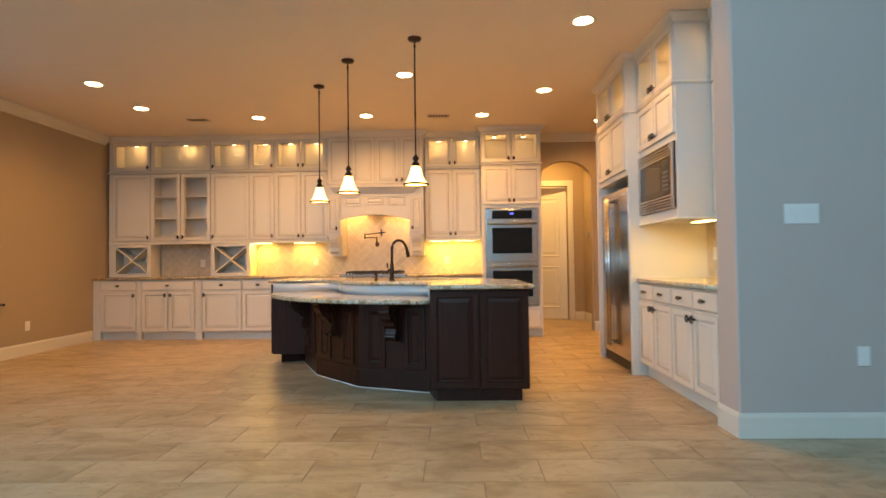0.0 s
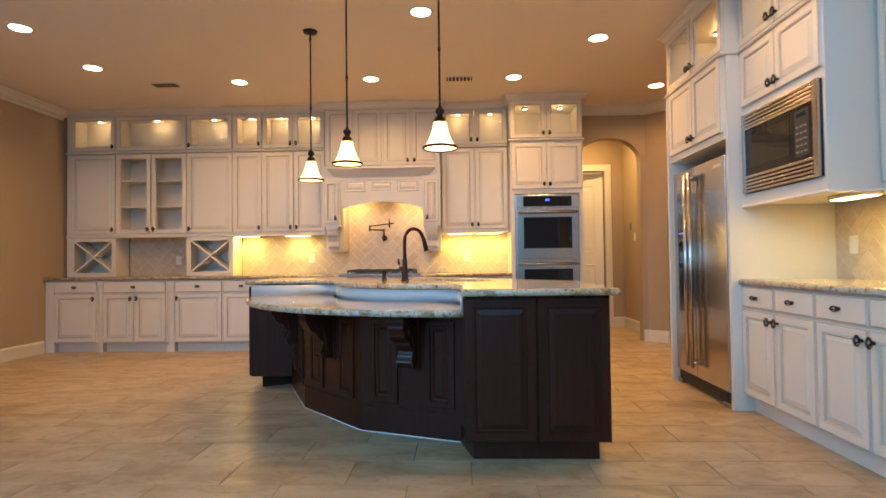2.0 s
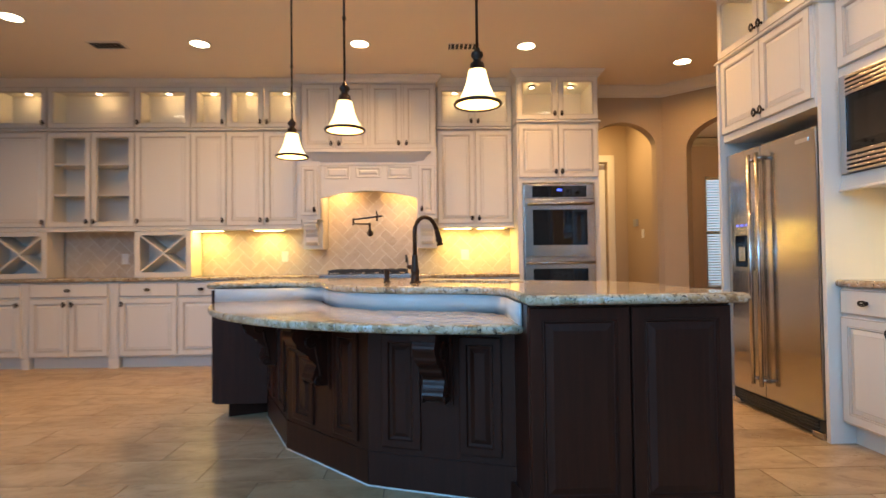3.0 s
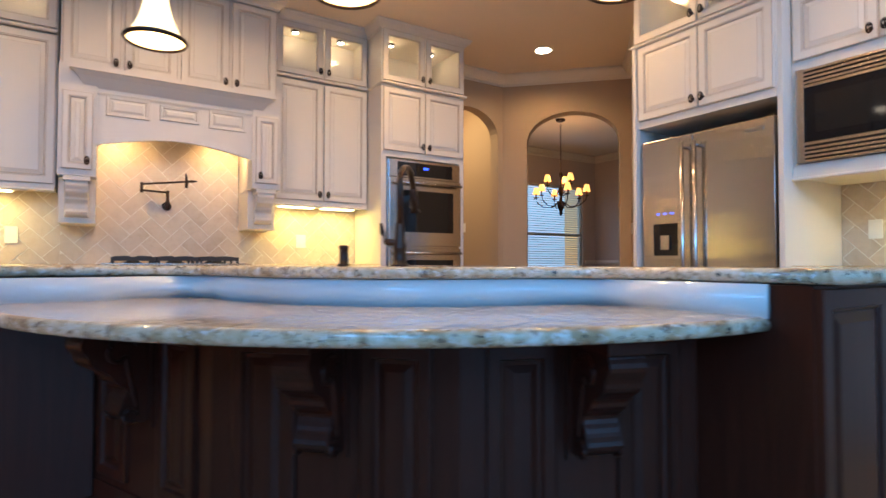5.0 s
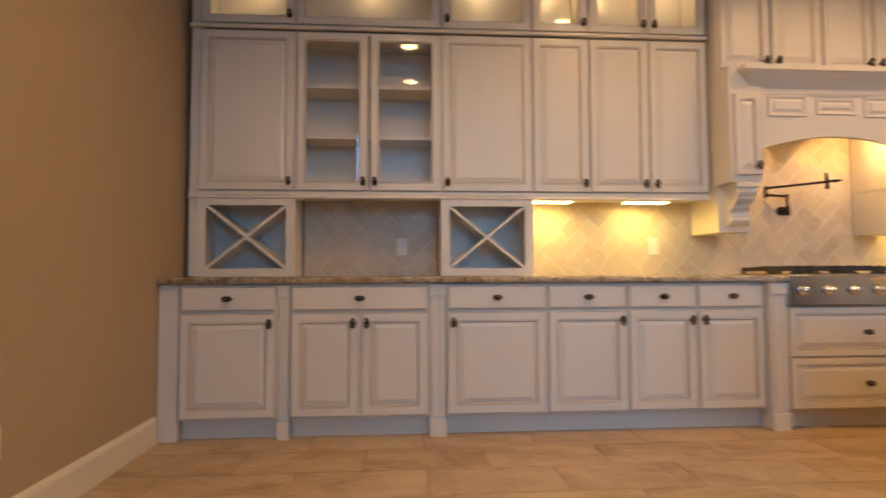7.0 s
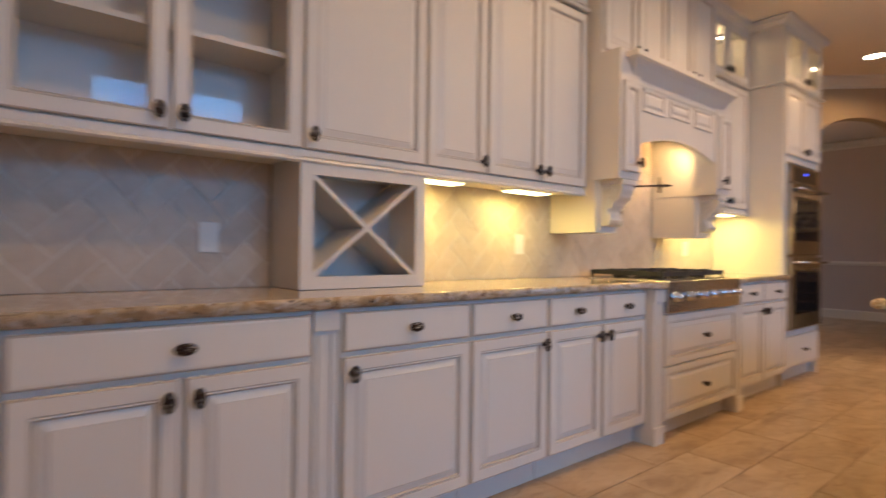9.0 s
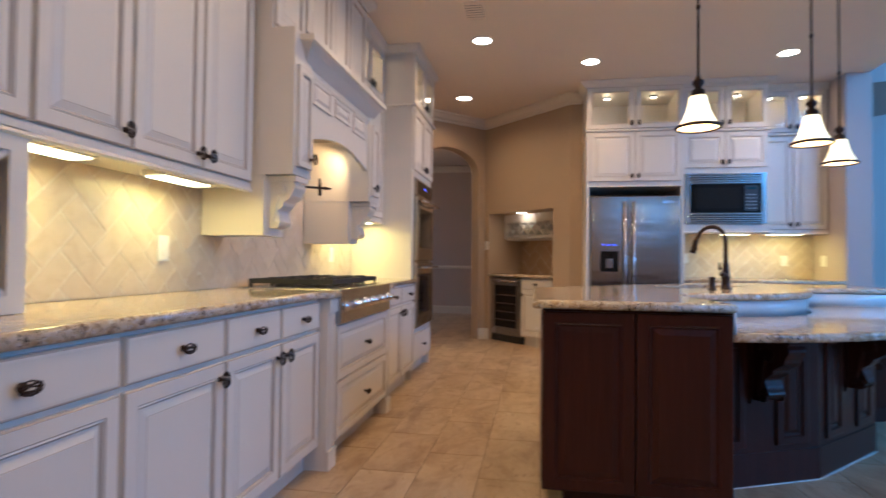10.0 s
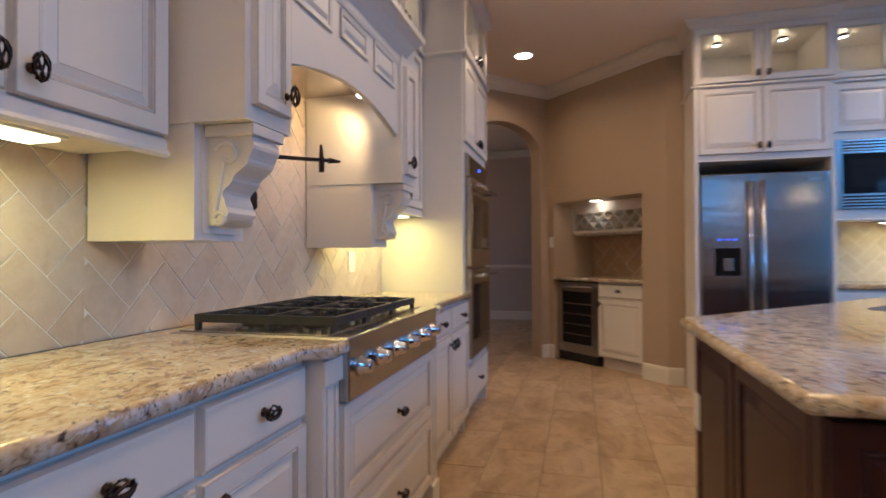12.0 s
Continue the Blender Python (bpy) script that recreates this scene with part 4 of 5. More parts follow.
tube(bm, [(0.10, -0.31, 0.225), (0.105, -0.31, 0.165), (0.105, -0.31, 0.115)], [0.005, 0.012, 0.011], 8)
tube(bm, [(0.13, -0.33, 0.165), (0.17, -0.36, 0.166)], [0.012, 0.005], 8)
part("upper_arm", bm, BRONZE, u)

# oven tower
TX0, TX1, TY = 0.866, 1.73, 7.90
TW = TX1 - TX0
u = thing("oven_tower", pose(TX0, TY, 0), "tall cream oven cabinet with drawer, doors and glass top doors", "cabinet")
bm = bm_new()
open_box(bm, 0, TW, 0, 0.57, 0.115, 2.51, 0.05, 0.32)
part("carcass", bm, CAB, u)
bm = bm_new()
box(bm, 0.05, TW - 0.05, 0, 0.45, 1.86, 2.19)
part("upper_case", bm, CAB, u)
for x0 in (0, TW - 0.022):
    bm = bm_new()
    box(bm, x0, x0 + 0.022, 0, 0.57, 0, 0.115)
    part("foot", bm, CAB, u)
bm = bm_new()
box(bm, 0.022, TW - 0.022, 0.07, 0.57, 0, 0.115)
part("toe_kick", bm, CAB, u)
hang_drawer(u, 0.03, TW - 0.03, 0.135, 0.40)
for k in range(2):
    hang_door(u, 0.012 + (TW - 0.024) * k / 2, 0.012 + (TW - 0.024) * (k + 1) / 2, 1.91, 2.47, "rl"[k], True)
glass_unit(pose(TX0, TY, 0), TW, 2, "rl", 0.57, 2.515, 2.985, 2, "cream lit glass-door cabinet topping the oven tower")
moulding("trim_crown", [(TX0, 8.20), (TX0, TY), (TX1, TY), (TX1, BACK)], CABCROWN, "cream crown moulding on the oven tower")
moulding("trim_band", [(TX0, 8.18), (TX0, TY - 0.02), (TX1, TY - 0.02), (TX1, BACK)], MIDRAIL, "cream band between the tower tiers")
u = thing("double_oven", pose(0.922, TY - 0.012, 0), "stainless built-in double wall oven with black control panel", "oven")
W = 0.752
bm = bm_new()
box(bm, 0, W, 0, 0.44, 0.445, 1.845, 0, 0.003)
part("body", bm, STEEL, u)
bm = bm_new()
box(bm, 0.006, W - 0.006, -0.016, 0, 1.685, 1.835, 0, 0.003)
cp = part("control_panel", bm, STEEL, u)
bm = bm_new()
box(bm, 0.09, W - 0.09, -0.019, -0.016, 1.70, 1.82, 0, 0.001)
part("display_glass", bm, BLACKGLASS, cp)
bm = bm_new()
box(bm, W / 2 - 0.025, W / 2 + 0.025, -0.0205, -0.019, 1.765, 1.785)
part("clock_digits", bm, BLUEGLOW, cp)
for z0, z1 in ((1.08, 1.675), (0.46, 1.06)):
    bm = bm_new()
    box(bm, 0.006, W - 0.006, -0.034, 0, z0, z1, 0, 0.004)
    d = part("oven_door", bm, STEEL, u)
    bm = bm_new()
    box(bm, 0.09, W - 0.09, -0.037, -0.034, z0 + 0.12, z1 - 0.105, 0, 0.001)
    part("door_window", bm, BLACKGLASS, d)
    bm = bm_new()
    tube(bm, [(0.03, -0.085, z1 - 0.045), (W - 0.03, -0.085, z1 - 0.045)], 0.013, 12)
    for hx in (0.06, W - 0.06):
        tube(bm, [(hx, -0.034, z1 - 0.045), (hx, -0.085, z1 - 0.045)], 0.010, 8)
    part("door_handle", bm, STEEL, d)

# ---- east run: refrigerator, microwave, cabinets ----
def at_east(y, x):
    return pose(x, y, 0, 0, 0, -90)


FRX, MWX, EBX, EUX = 2.13, 2.245, 2.225, 2.54
# side panels of the refrigerator bay
for y0, y1, x0, z1 in ((6.225, 6.255, 2.10, 2.51), (5.245, 5.275, 2.14, 2.51)):
    bm = bm_new()
    box(bm, x0, EAST - 0.004, y0, y1, 0, z1, 0, 0.002)
    solid("side_panel", bm, CAB, "tall cream side panel of the refrigerator bay", "panel")
u = thing("wall_cabinet", at_east(6.225, FRX), "cream two-door cabinet above the refrigerator", "cabinet", "kitchen wall cabinets")
body(u, 0.95, 1.90, 2.505, 0.72)
for k in range(2):
    hang_door(u, 0.006 + 0.469 * k, 0.475 + 0.469 * k, 1.95, 2.49, "rl"[k], True)
glass_unit(at_east(6.255, FRX), 1.01, 2, "rl", 0.70, 2.515, 2.985, 2, "cream lit glass-door cabinet above the refrigerator")
u = thing("refrigerator", at_east(6.205, FRX + 0.005), "stainless side-by-side refrigerator with ice dispenser", "refrigerator")
W, H = 0.915, 1.795
bm = bm_new()
box(bm, 0.004, W - 0.004, 0.07, 0.70, 0.02, H - 0.01)
part("body", bm, BLACK, u)
for a, b, nm in ((0.0, 0.395, "freezer_door"), (0.40, W, "fridge_door")):
    bm = bm_new()
    box(bm, a, b, 0.0, 0.068, 0.115, H, 0, 0.007)
    d = part(nm, bm, STEELV, u)
    hx = 0.352 if a == 0 else 0.443
    bm = bm_new()
    tube(bm, [(hx, -0.055, 0.20), (hx, -0.055, H - 0.06)], 0.014, 12)
    for z in (0.235, H - 0.095):
        tube(bm, [(hx, 0.0, z), (hx, -0.055, z)], [0.012, 0.014], 8)
    part("door_handle", bm, STEELV, d)
    if a == 0:
        bm = bm_new()
        for q in ((0.085, 0.305, -0.008, 0.004, 1.33, 1.355), (0.085, 0.305, -0.008, 0.004, 0.955, 0.98), (0.085, 0.10, -0.008, 0.004, 0.98, 1.33), (0.29, 0.305, -0.008, 0.004, 0.98, 1.33)):
            box(bm, *q)
        part("dispenser_frame", bm, STEEL, d)
        bm = bm_new()
        box(bm, 0.10, 0.29, -0.005, -0.002, 0.98, 1.20)
        part("dispenser_bay", bm, BLACKGLASS, d)
        bm = bm_new()
        box(bm, 0.10, 0.29, -0.010, -0.002, 1.20, 1.33, 0, 0.002)
        p = part("dispenser_panel", bm, STEEL, d)
        for i in range(3):
            bm = bm_new()
            box(bm, 0.125 + i * 0.055, 0.15 + i * 0.055, -0.0115, -0.010, 1.265, 1.275)
            part("display", bm, BLUEGLOW, p)
        bm = bm_new()
        box(bm, 0.16, 0.23, -0.02, -0.005, 1.02, 1.12, 0, 0.004)
        part("paddle", bm, STEEL, d)
    else:
        bm = bm_new()
        box(bm, W - 0.17 - 0.0, W - 0.06, -0.003, 0.0, H - 0.075, H - 0.05)
        part("badge", bm, CHROME, d)
bm = bm_new()
box(bm, 0.0, W, 0.02, 0.09, 0.012, 0.105, 0, 0.004)
for i in range(4):
    box(bm, 0.06, W - 0.06, 0.012, 0.02, 0.03 + i * 0.018, 0.040 + i * 0.018)
part("toe_grille", bm, BLACK, u)
for hx in (0.05, W - 0.05):
    bm = bm_new()
    box(bm, hx - 0.045, hx + 0.045, 0.0, 0.08, 0.0, 0.04, 0, 0.006)
    part("foot_cover", bm, STEEL, u)

# microwave column
MY0, MY1 = 5.245, 4.385
W = MY0 - MY1
u = thing("wall_cabinet", at_east(MY0, MWX), "deep cream cabinet housing the built-in microwave", "cabinet", "kitchen wall cabinets")
bm = bm_new()
open_box(bm, 0, W, 0, 0.60, 1.43, 2.115, 0.022, 0.07)
part("lower_case", bm, CAB, u)
bm = bm_new()
box(bm, 0, W, 0, 0.60, 2.115, 2.505)
part("upper_case", bm, CAB, u)
for k in range(2):
    hang_door(u, 0.012 + (W - 0.024) * k / 2, 0.012 + (W - 0.024) * (k + 1) / 2, 2.10, 2.485, "rl"[k], True)
glass_unit(at_east(MY0, MWX), W, 2, "rl", 0.60, 2.515, 2.985, 2, "cream lit glass-door cabinet above the microwave")
u = thing("microwave", at_east(MY0 - 0.03, MWX - 0.012), "built-in microwave with stainless trim kit and black door", "microwave")
w = W - 0.06
bm = bm_new()
box(bm, 0.0, w, 0, 0.40, 1.505, 2.04, 0, 0.002)
part("body", bm, BLACK, u)
bm = bm_new()
for a in ((0, 0.045, -0.014, 0, 1.50, 2.043), (w - 0.045, w, -0.014, 0, 1.50, 2.043), (0.045, w - 0.045, -0.014, 0, 1.60, 1.618), (0.045, w - 0.045, -0.014, 0, 1.93, 1.948)):
    box(bm, *a, 0, 0.002)
part("trim_frame", bm, STEEL, u)
for z0 in (1.503, 1.952):
    for i in range(4):
        bm = bm_new()
        box(bm, 0.045, w - 0.045, -0.016, -0.002, z0 + i * 0.0235, z0 + i * 0.0235 + 0.015, 0, 0.003)
        part("louvre", bm, STEEL, u)
bm = bm_new()
box(bm, 0.05, w - 0.05, -0.010, 0, 1.62, 1.928, 0, 0.003)
d = part("microwave_door", bm, BLACKGLASS, u)
bm = bm_new()
box(bm, 0.10, w - 0.26, -0.012, -0.010, 1.665, 1.885)
part("door_window", bm, material("smoked_window", (0.014, 0.013, 0.012), 0.06)[0], d)
bm = bm_new()
box(bm, w - 0.21, w - 0.075, -0.0125, -0.010, 1.64, 1.91, 0, 0.001)
kp = part("keypad", bm, BLACK, d)
grey = material("key_print", (0.22, 0.22, 0.22), 0.5)[0]
bm = bm_new()
for r in range(5):
    for c in range(3):
        box(bm, w - 0.195 + c * 0.037, w - 0.172 + c * 0.037, -0.0132, -0.0125, 1.66 + r * 0.036, 1.673 + r * 0.036)
part("key_marks", bm, grey, kp)
bm = bm_new()
box(bm, w - 0.19, w - 0.10, -0.0135, -0.0125, 1.865, 1.89)
part("clock_window", bm, material("clock_window", (0.02, 0.05, 0.06), 0.1)[0], kp)

# shallow uppers and base
E0, E1 = 4.385, 3.685
upper_unit(at_east(E0, EUX), E0 - E1, 2, "rl", 0.32)
glass_unit(at_east(E0, EUX), E0 - E1, 2, "rl", 0.32, GL_B, 2.985, 2)
moulding("trim_crown", [(2.55, 6.255), (FRX, 6.255), (FRX, 5.25), (MWX, 5.25), (MWX, E0), (EUX, E0), (EUX, PIER_N)], CABCROWN, "cream crown moulding stepping along the cabinet run")
moulding("trim_band", [(2.55, 6.257), (FRX - 0.02, 6.257), (FRX - 0.02, 5.247), (MWX - 0.02, 5.247), (MWX - 0.02, E0 - 0.002), (EUX - 0.02, E0 - 0.002), (EUX - 0.02, PIER_N)], MIDRAIL, "cream band between the cabinet tiers")
moulding("trim_light_rail", [(MWX, 5.243), (MWX, E0), (EUX, E0), (EUX, PIER_N + 0.002)], RAIL, "cream light rail under the cabinets")
bm = bm_new()
prism(bm, [(FRX, 6.25), (FRX, 5.25), (MWX, 5.25), (MWX, E0), (EUX, E0), (EUX, PIER_N + 0.003), (EAST - 0.004, PIER_N + 0.003), (EAST - 0.004, 6.25)][::-1], 2.987, 3.046)
solid("cabinet_top_filler", bm, CAB, "cream filler between cabinets and ceiling", "panel")
bm = bm_new()
box(bm, EUX, EAST - 0.02, PIER_N + 0.003, E0, 1.43, 1.449)
solid("cabinet_underside", bm, CAB, "cream underside panel of the wall cabinet", "panel")
strip_light(pose(EUX + 0.03, 4.08, 1.402, 0, 0, -90), 0.36)
strip_light(pose(MWX + 0.25, 4.62, 1.398, 0, 0, -90), 0.30)
bw = (5.243 - PIER_N - 0.004) / 4
for k in range(2):
    base_unit(at_east(5.243 - 2 * bw * k, EBX), 2 * bw, 2, 2, "rl", 0.62, "cream base cabinet with two drawers over two doors")
bm = bm_new()
slab(bm, [(EBX - 0.035, PIER_N + 0.003), (EAST - 0.006, PIER_N + 0.003), (EAST - 0.006, 5.242), (EBX - 0.035, 5.242)], 0.875, 0.915)
tagged(part("worktop", bm, GRANITE), "polished granite worktop beside the refrigerator", "worktop")

# ---- island ----
def mirror(p, c=5.80):
    return (p[1] - c, p[0] + c)


half = [(0.26, 4.22), (0.26, 4.76), (0.21, 4.90), (0.12, 4.985), (-0.03, 5.03), (-0.22, 5.085), (-0.40, 5.18)]
TOP_IN = half + [mirror(p) for p in reversed(half)]
TOP_IN = TOP_IN[:-1] + [(-1.585, 5.98)]
TOP = TOP_IN + [(-1.585, 6.79), (-0.42, 6.79), (1.08, 5.30), (1.08, 4.22)]
TOP = TOP[::-1]
isl = thing("kitchen_island", pose(0, 0, 0), "dark espresso wood island with raised panels and rounded breakfast bar", "kitchen island")
RIS = [(x + 0.03 * (0.7), y + 0.03 * 0.7) for x, y in TOP_IN[1:-1]]
core = [(0.29, 4.60)] + RIS + [(-1.20, 6.09), (-1.20, 6.725), (-0.45, 6.725), (1.03, 5.25), (1.03, 4.60)]
bm = bm_new()
prism(bm, core[::-1], 0.1, 0.873)
part("core", bm, WOOD, isl)
FAC = [(0.285, 4.60), (-0.38, 4.84), (-0.89, 5.37), (-1.19, 6.03)]
bm = bm_new()
prism(bm, (FAC + [(-0.8, 6.1), (-0.3, 5.4), (0.28, 4.9)])[::-1], 0.0, 0.748)
part("bar_front", bm, WOOD, isl)
bm = bm_new()
prism(bm, [(0.32, 4.345), (0.99, 4.345), (0.99, 5.22), (-0.47, 6.65), (-1.46, 6.65), (-1.46, 6.04), (-1.1, 6.2), (0.2, 4.8)], 0.0, 0.1)
part("toe_kick", bm, WOOD, isl)
bm = bm_new()
box(bm, 0.275, 1.045, 4.30, 4.62, 0.1, 0.873, 0, 0.003)
part("end_block", bm, WOOD, isl)
bm = bm_new()
box(bm, -1.535, -1.18, 5.98, 6.745, 0.1, 0.873, 0, 0.003)
part("end_block", bm, WOOD, isl)
for k in range(2):
    w = 0.77 / 2
    part("panel", door_mesh(w - 0.008, 0.755), [WOOD, WOOD], isl, "", pose(0.279 + w * k, 4.28, 0.11))
    w = 0.762 / 2
    part("panel", door_mesh(w - 0.008, 0.755), [WOOD, WOOD], isl, "", pose(-1.555, 6.741 - w * k, 0.11, 0, 0, -90))
for k in range(2):
    part("panel", door_mesh(0.50, 0.755), [WOOD, WOOD], isl, "", pose(-0.46 - 0.52 * k, 6.747, 0.11, 0, 0, 180))
# facet panels and corbels
for (xa, ya), (xb, yb) in zip(FAC, FAC[1:]):
    ln = math.dist((xa, ya), (xb, yb))
    rz = math.degrees(math.atan2(ya - yb, xa - xb))
    m = pose(xb, yb, 0, 0, 0, rz)
    bm = bm_new()
    box(bm, 0.0, ln, -0.006, 0.0, 0.005, 0.16)
    part("base_rail", bm, WOOD, isl, "", m)
    pw = ln * 0.27
    for x0 in (ln * 0.10, ln * 0.63):
        bm = bm_new()
        rings_panel(bm, pw, 0.52, [(0, 0, 0), (0.0, -0.012, 0), (0.006, -0.014, 0), (0.035, -0.014, 0), (0.04, -0.004, 0), (0.052, -0.002, 0), (0.072, -0.011, 0), (0.074, -0.011, 0)])
        part("raised_panel", bm, [WOOD], isl, "", m @ pose(x0, 0, 0.19))
    corbel(m @ pose(ln / 2, -0.004, 0.742), 0.125, 0.34, 0.22, WOOD, "dark carved wood corbel carrying the breakfast bar", "bar corbels")
# thin sealant line along the floor
bm = bm_new()
for (xa, ya), (xb, yb) in zip(FAC, FAC[1:]):
    tube(bm, [(xa, ya - 0.006, 0.002), (xb - 0.003, yb - 0.004, 0.002)], 0.005, 5)
part("sealant_bead", bm, material("white_sealant", (0.75, 0.75, 0.72), 0.4)[0], isl, "white sealant bead")
# riser and tops
bm = bm_new()
RI = [(0.259, 4.40), (0.259, 4.745)] + [(x + 0.018, y + 0.018) for x, y in TOP_IN[2:-2]] + [(-1.05, 6.03), (-1.16, 5.966), (-1.525, 5.966)]
for (a, b) in zip(RI, RI[1:]):
    d = (Vector(b) - Vector(a)).normalized()
    nx, ny = d.y * 0.014, -d.x * 0.014
    prism(bm, [(a[0], a[1]), (b[0], b[1]), (b[0] + nx, b[1] + ny), (a[0] + nx, a[1] + ny)][::1], 0.786, 0.874)
bmesh.ops.remove_doubles(bm, verts=bm.verts, dist=0.0003)
for f in bm.faces:
    f.smooth = abs(f.normal.z) < 0.5
part("riser", bm, material("pale_riser_stone", (0.61, 0.63, 0.63), 0.10)[0], isl, "pale polished stone riser")
BAR_E0, BAR_MID, BAR_E1 = Vector((0.275, 4.40)), Vector((-0.93, 4.86)), Vector((-1.52, 6.0))


def circle3(a, b, c, n):
    ax, ay, bx, by, cx, cy = *a, *b, *c
    d = 2 * (ax * (by - cy) + bx * (cy - ay) + cx * (ay - by))
    ux = ((ax * ax + ay * ay) * (by - cy) + (bx * bx + by * by) * (cy - ay) + (cx * cx + cy * cy) * (ay - by)) / d
    uy = ((ax * ax + ay * ay) * (cx - bx) + (bx * bx + by * by) * (ax - cx) + (cx * cx + cy * cy) * (bx - ax)) / d
    r = math.hypot(ax - ux, ay - uy)
    t0, t1 = math.atan2(ay - uy, ax - ux), math.atan2(cy - uy, cx - ux)
    if t1 > t0:
        t1 -= 2 * math.pi
    return [(ux + r * math.cos(t0 + (t1 - t0) * i / n), uy + r * math.sin(t0 + (t1 - t0) * i / n)) for i in range(n + 1)]


ARC = circle3(BAR_E0, BAR_MID, BAR_E1, 28)
bm = bm_new()
slab(bm, (ARC + [(x + 0.01, y + 0.01) for x, y in reversed(TOP_IN[1:-1])])[::-1], 0.75, 0.79, 0.014)
tagged(part("breakfast_bar_top", bm, GRANITE), "curved polished granite breakfast bar with rounded edge", "worktop")


# island worktop with the sink cut through it
def slab_with_hole(bm, pts, hole, z0, z1, r):
    slab(bm, pts, z0, z1, r)
    big = sorted(bm.faces, key=lambda f: -f.calc_area())[:2]
    for f in big:
        z = f.verts[0].co.z
        edges = list(f.edges)
        bmesh.ops.delete(bm, geom=[f], context="FACES_ONLY")
        hv = [bm.verts.new((x, y, z)) for x, y in hole]
        edges += [bm.edges.new((hv[i], hv[(i + 1) % len(hv)])) for i in range(len(hv))]
        bmesh.ops.triangle_fill(bm, edges=edges, use_beauty=True)
    bm.verts.ensure_lookup_table()
    for i in range(len(hole)):
        p, q = hole[i], hole[(i + 1) % len(hole)]
        pick = lambda c, z: min(bm.verts, key=lambda v: (v.co - Vector((*c, z))).length)
        bm.faces.new((pick(p, z0), pick(q, z0), pick(q, z1), pick(p, z1)))


S_C, S_A, S_B = Vector((0.18, 5.64)), 0.37, 0.18
DU, DV = Vector((-0.7071, 0.7071)), Vector((0.7071, 0.7071))
HOLE = []
for i in range(24):
    q = 2 * math.pi * i / 24
    c, s = math.cos(q), math.sin(q)
    p = S_C + DU * S_A * math.copysign(abs(c) ** 0.45, c) + DV * S_B * math.copysign(abs(s) ** 0.45, s)
    HOLE.append((p.x, p.y))
bm = bm_new()
slab_with_hole(bm, TOP, HOLE, 0.8765, 0.915, 0.014)
tagged(part("island_worktop", bm, GRANITE), "polished brown and cream granite island worktop with bullnose edge", "worktop")
# no basin: a flat dark sheet paints the shade inside the sink
bm = bm_new()
prism(bm, [(x, y) for x, y in offset_poly(HOLE, -0.01)], 0.8735, 0.876)
tagged(part("sink_shade_sheet", bm, SHADE_DARK), "flat dark sheet standing for the shaded inside of the undermount sink", "sink")

# tap on the island
u = thing("kitchen_tap", pose(-0.17, 5.575, 0.915, 0, 0, 45), "dark bronze gooseneck pull-down kitchen tap", "tap")
bm = bm_new()
lathe(bm, [(0.0, 0), (0.034, 0), (0.034, 0.006), (0.026, 0.012), (0.024, 0.06), (0.027, 0.065), (0.027, 0.075), (0.022, 0.09), (0.018, 0.16), (0.016, 0.17), (0, 0.17)], 18)
part("base", bm, BRONZE, u)
bm = bm_new()
pts = [(0, 0, 0.16), (0, 0, 0.31)] + [(0.095 - 0.095 * math.cos(q * math.pi / 10), 0, 0.31 + 0.095 * math.sin(q * math.pi / 10)) for q in range(1, 9)]
pts += [(0.198, 0, 0.32)]
tube(bm, pts, 0.0135, 12)
part("neck", bm, BRONZE, u)
bm = bm_new()
tube(bm, [(0.190, 0, 0.335), (0.200, 0, 0.315), (0.215, 0, 0.26), (0.224, 0, 0.235)], [0.015, 0.017, 0.023, 0.024], 12)
part("spray_head", bm, BRONZE, u)
bm = bm_new()
tube(bm, [(0, 0, 0.09), (0, 0.05, 0.095), (0, 0.062, 0.10)], [0.015, 0.015, 0.012], 10)
tube(bm, [(0, 0.058, 0.10), (0, 0.072, 0.13), (0, 0.078, 0.17)], [0.008, 0.010, 0.006], 8)
part("lever", bm, BRONZE, u)
u = thing("soap_dispenser", pose(-0.35, 5.71, 0.915), "short dark bronze soap dispenser on the granite", "dispenser")
bm = bm_new()
lathe(bm, [(0.0, 0), (0.024, 0), (0.024, 0.006), (0.017, 0.01), (0.017, 0.065), (0.02, 0.07), (0.02, 0.08), (0, 0.083)], 16)
part("body", bm, BRONZE, u)

# pendants
PEND = [(-1.005, 5.97), (-0.538, 5.235), (0.145, 4.755)]


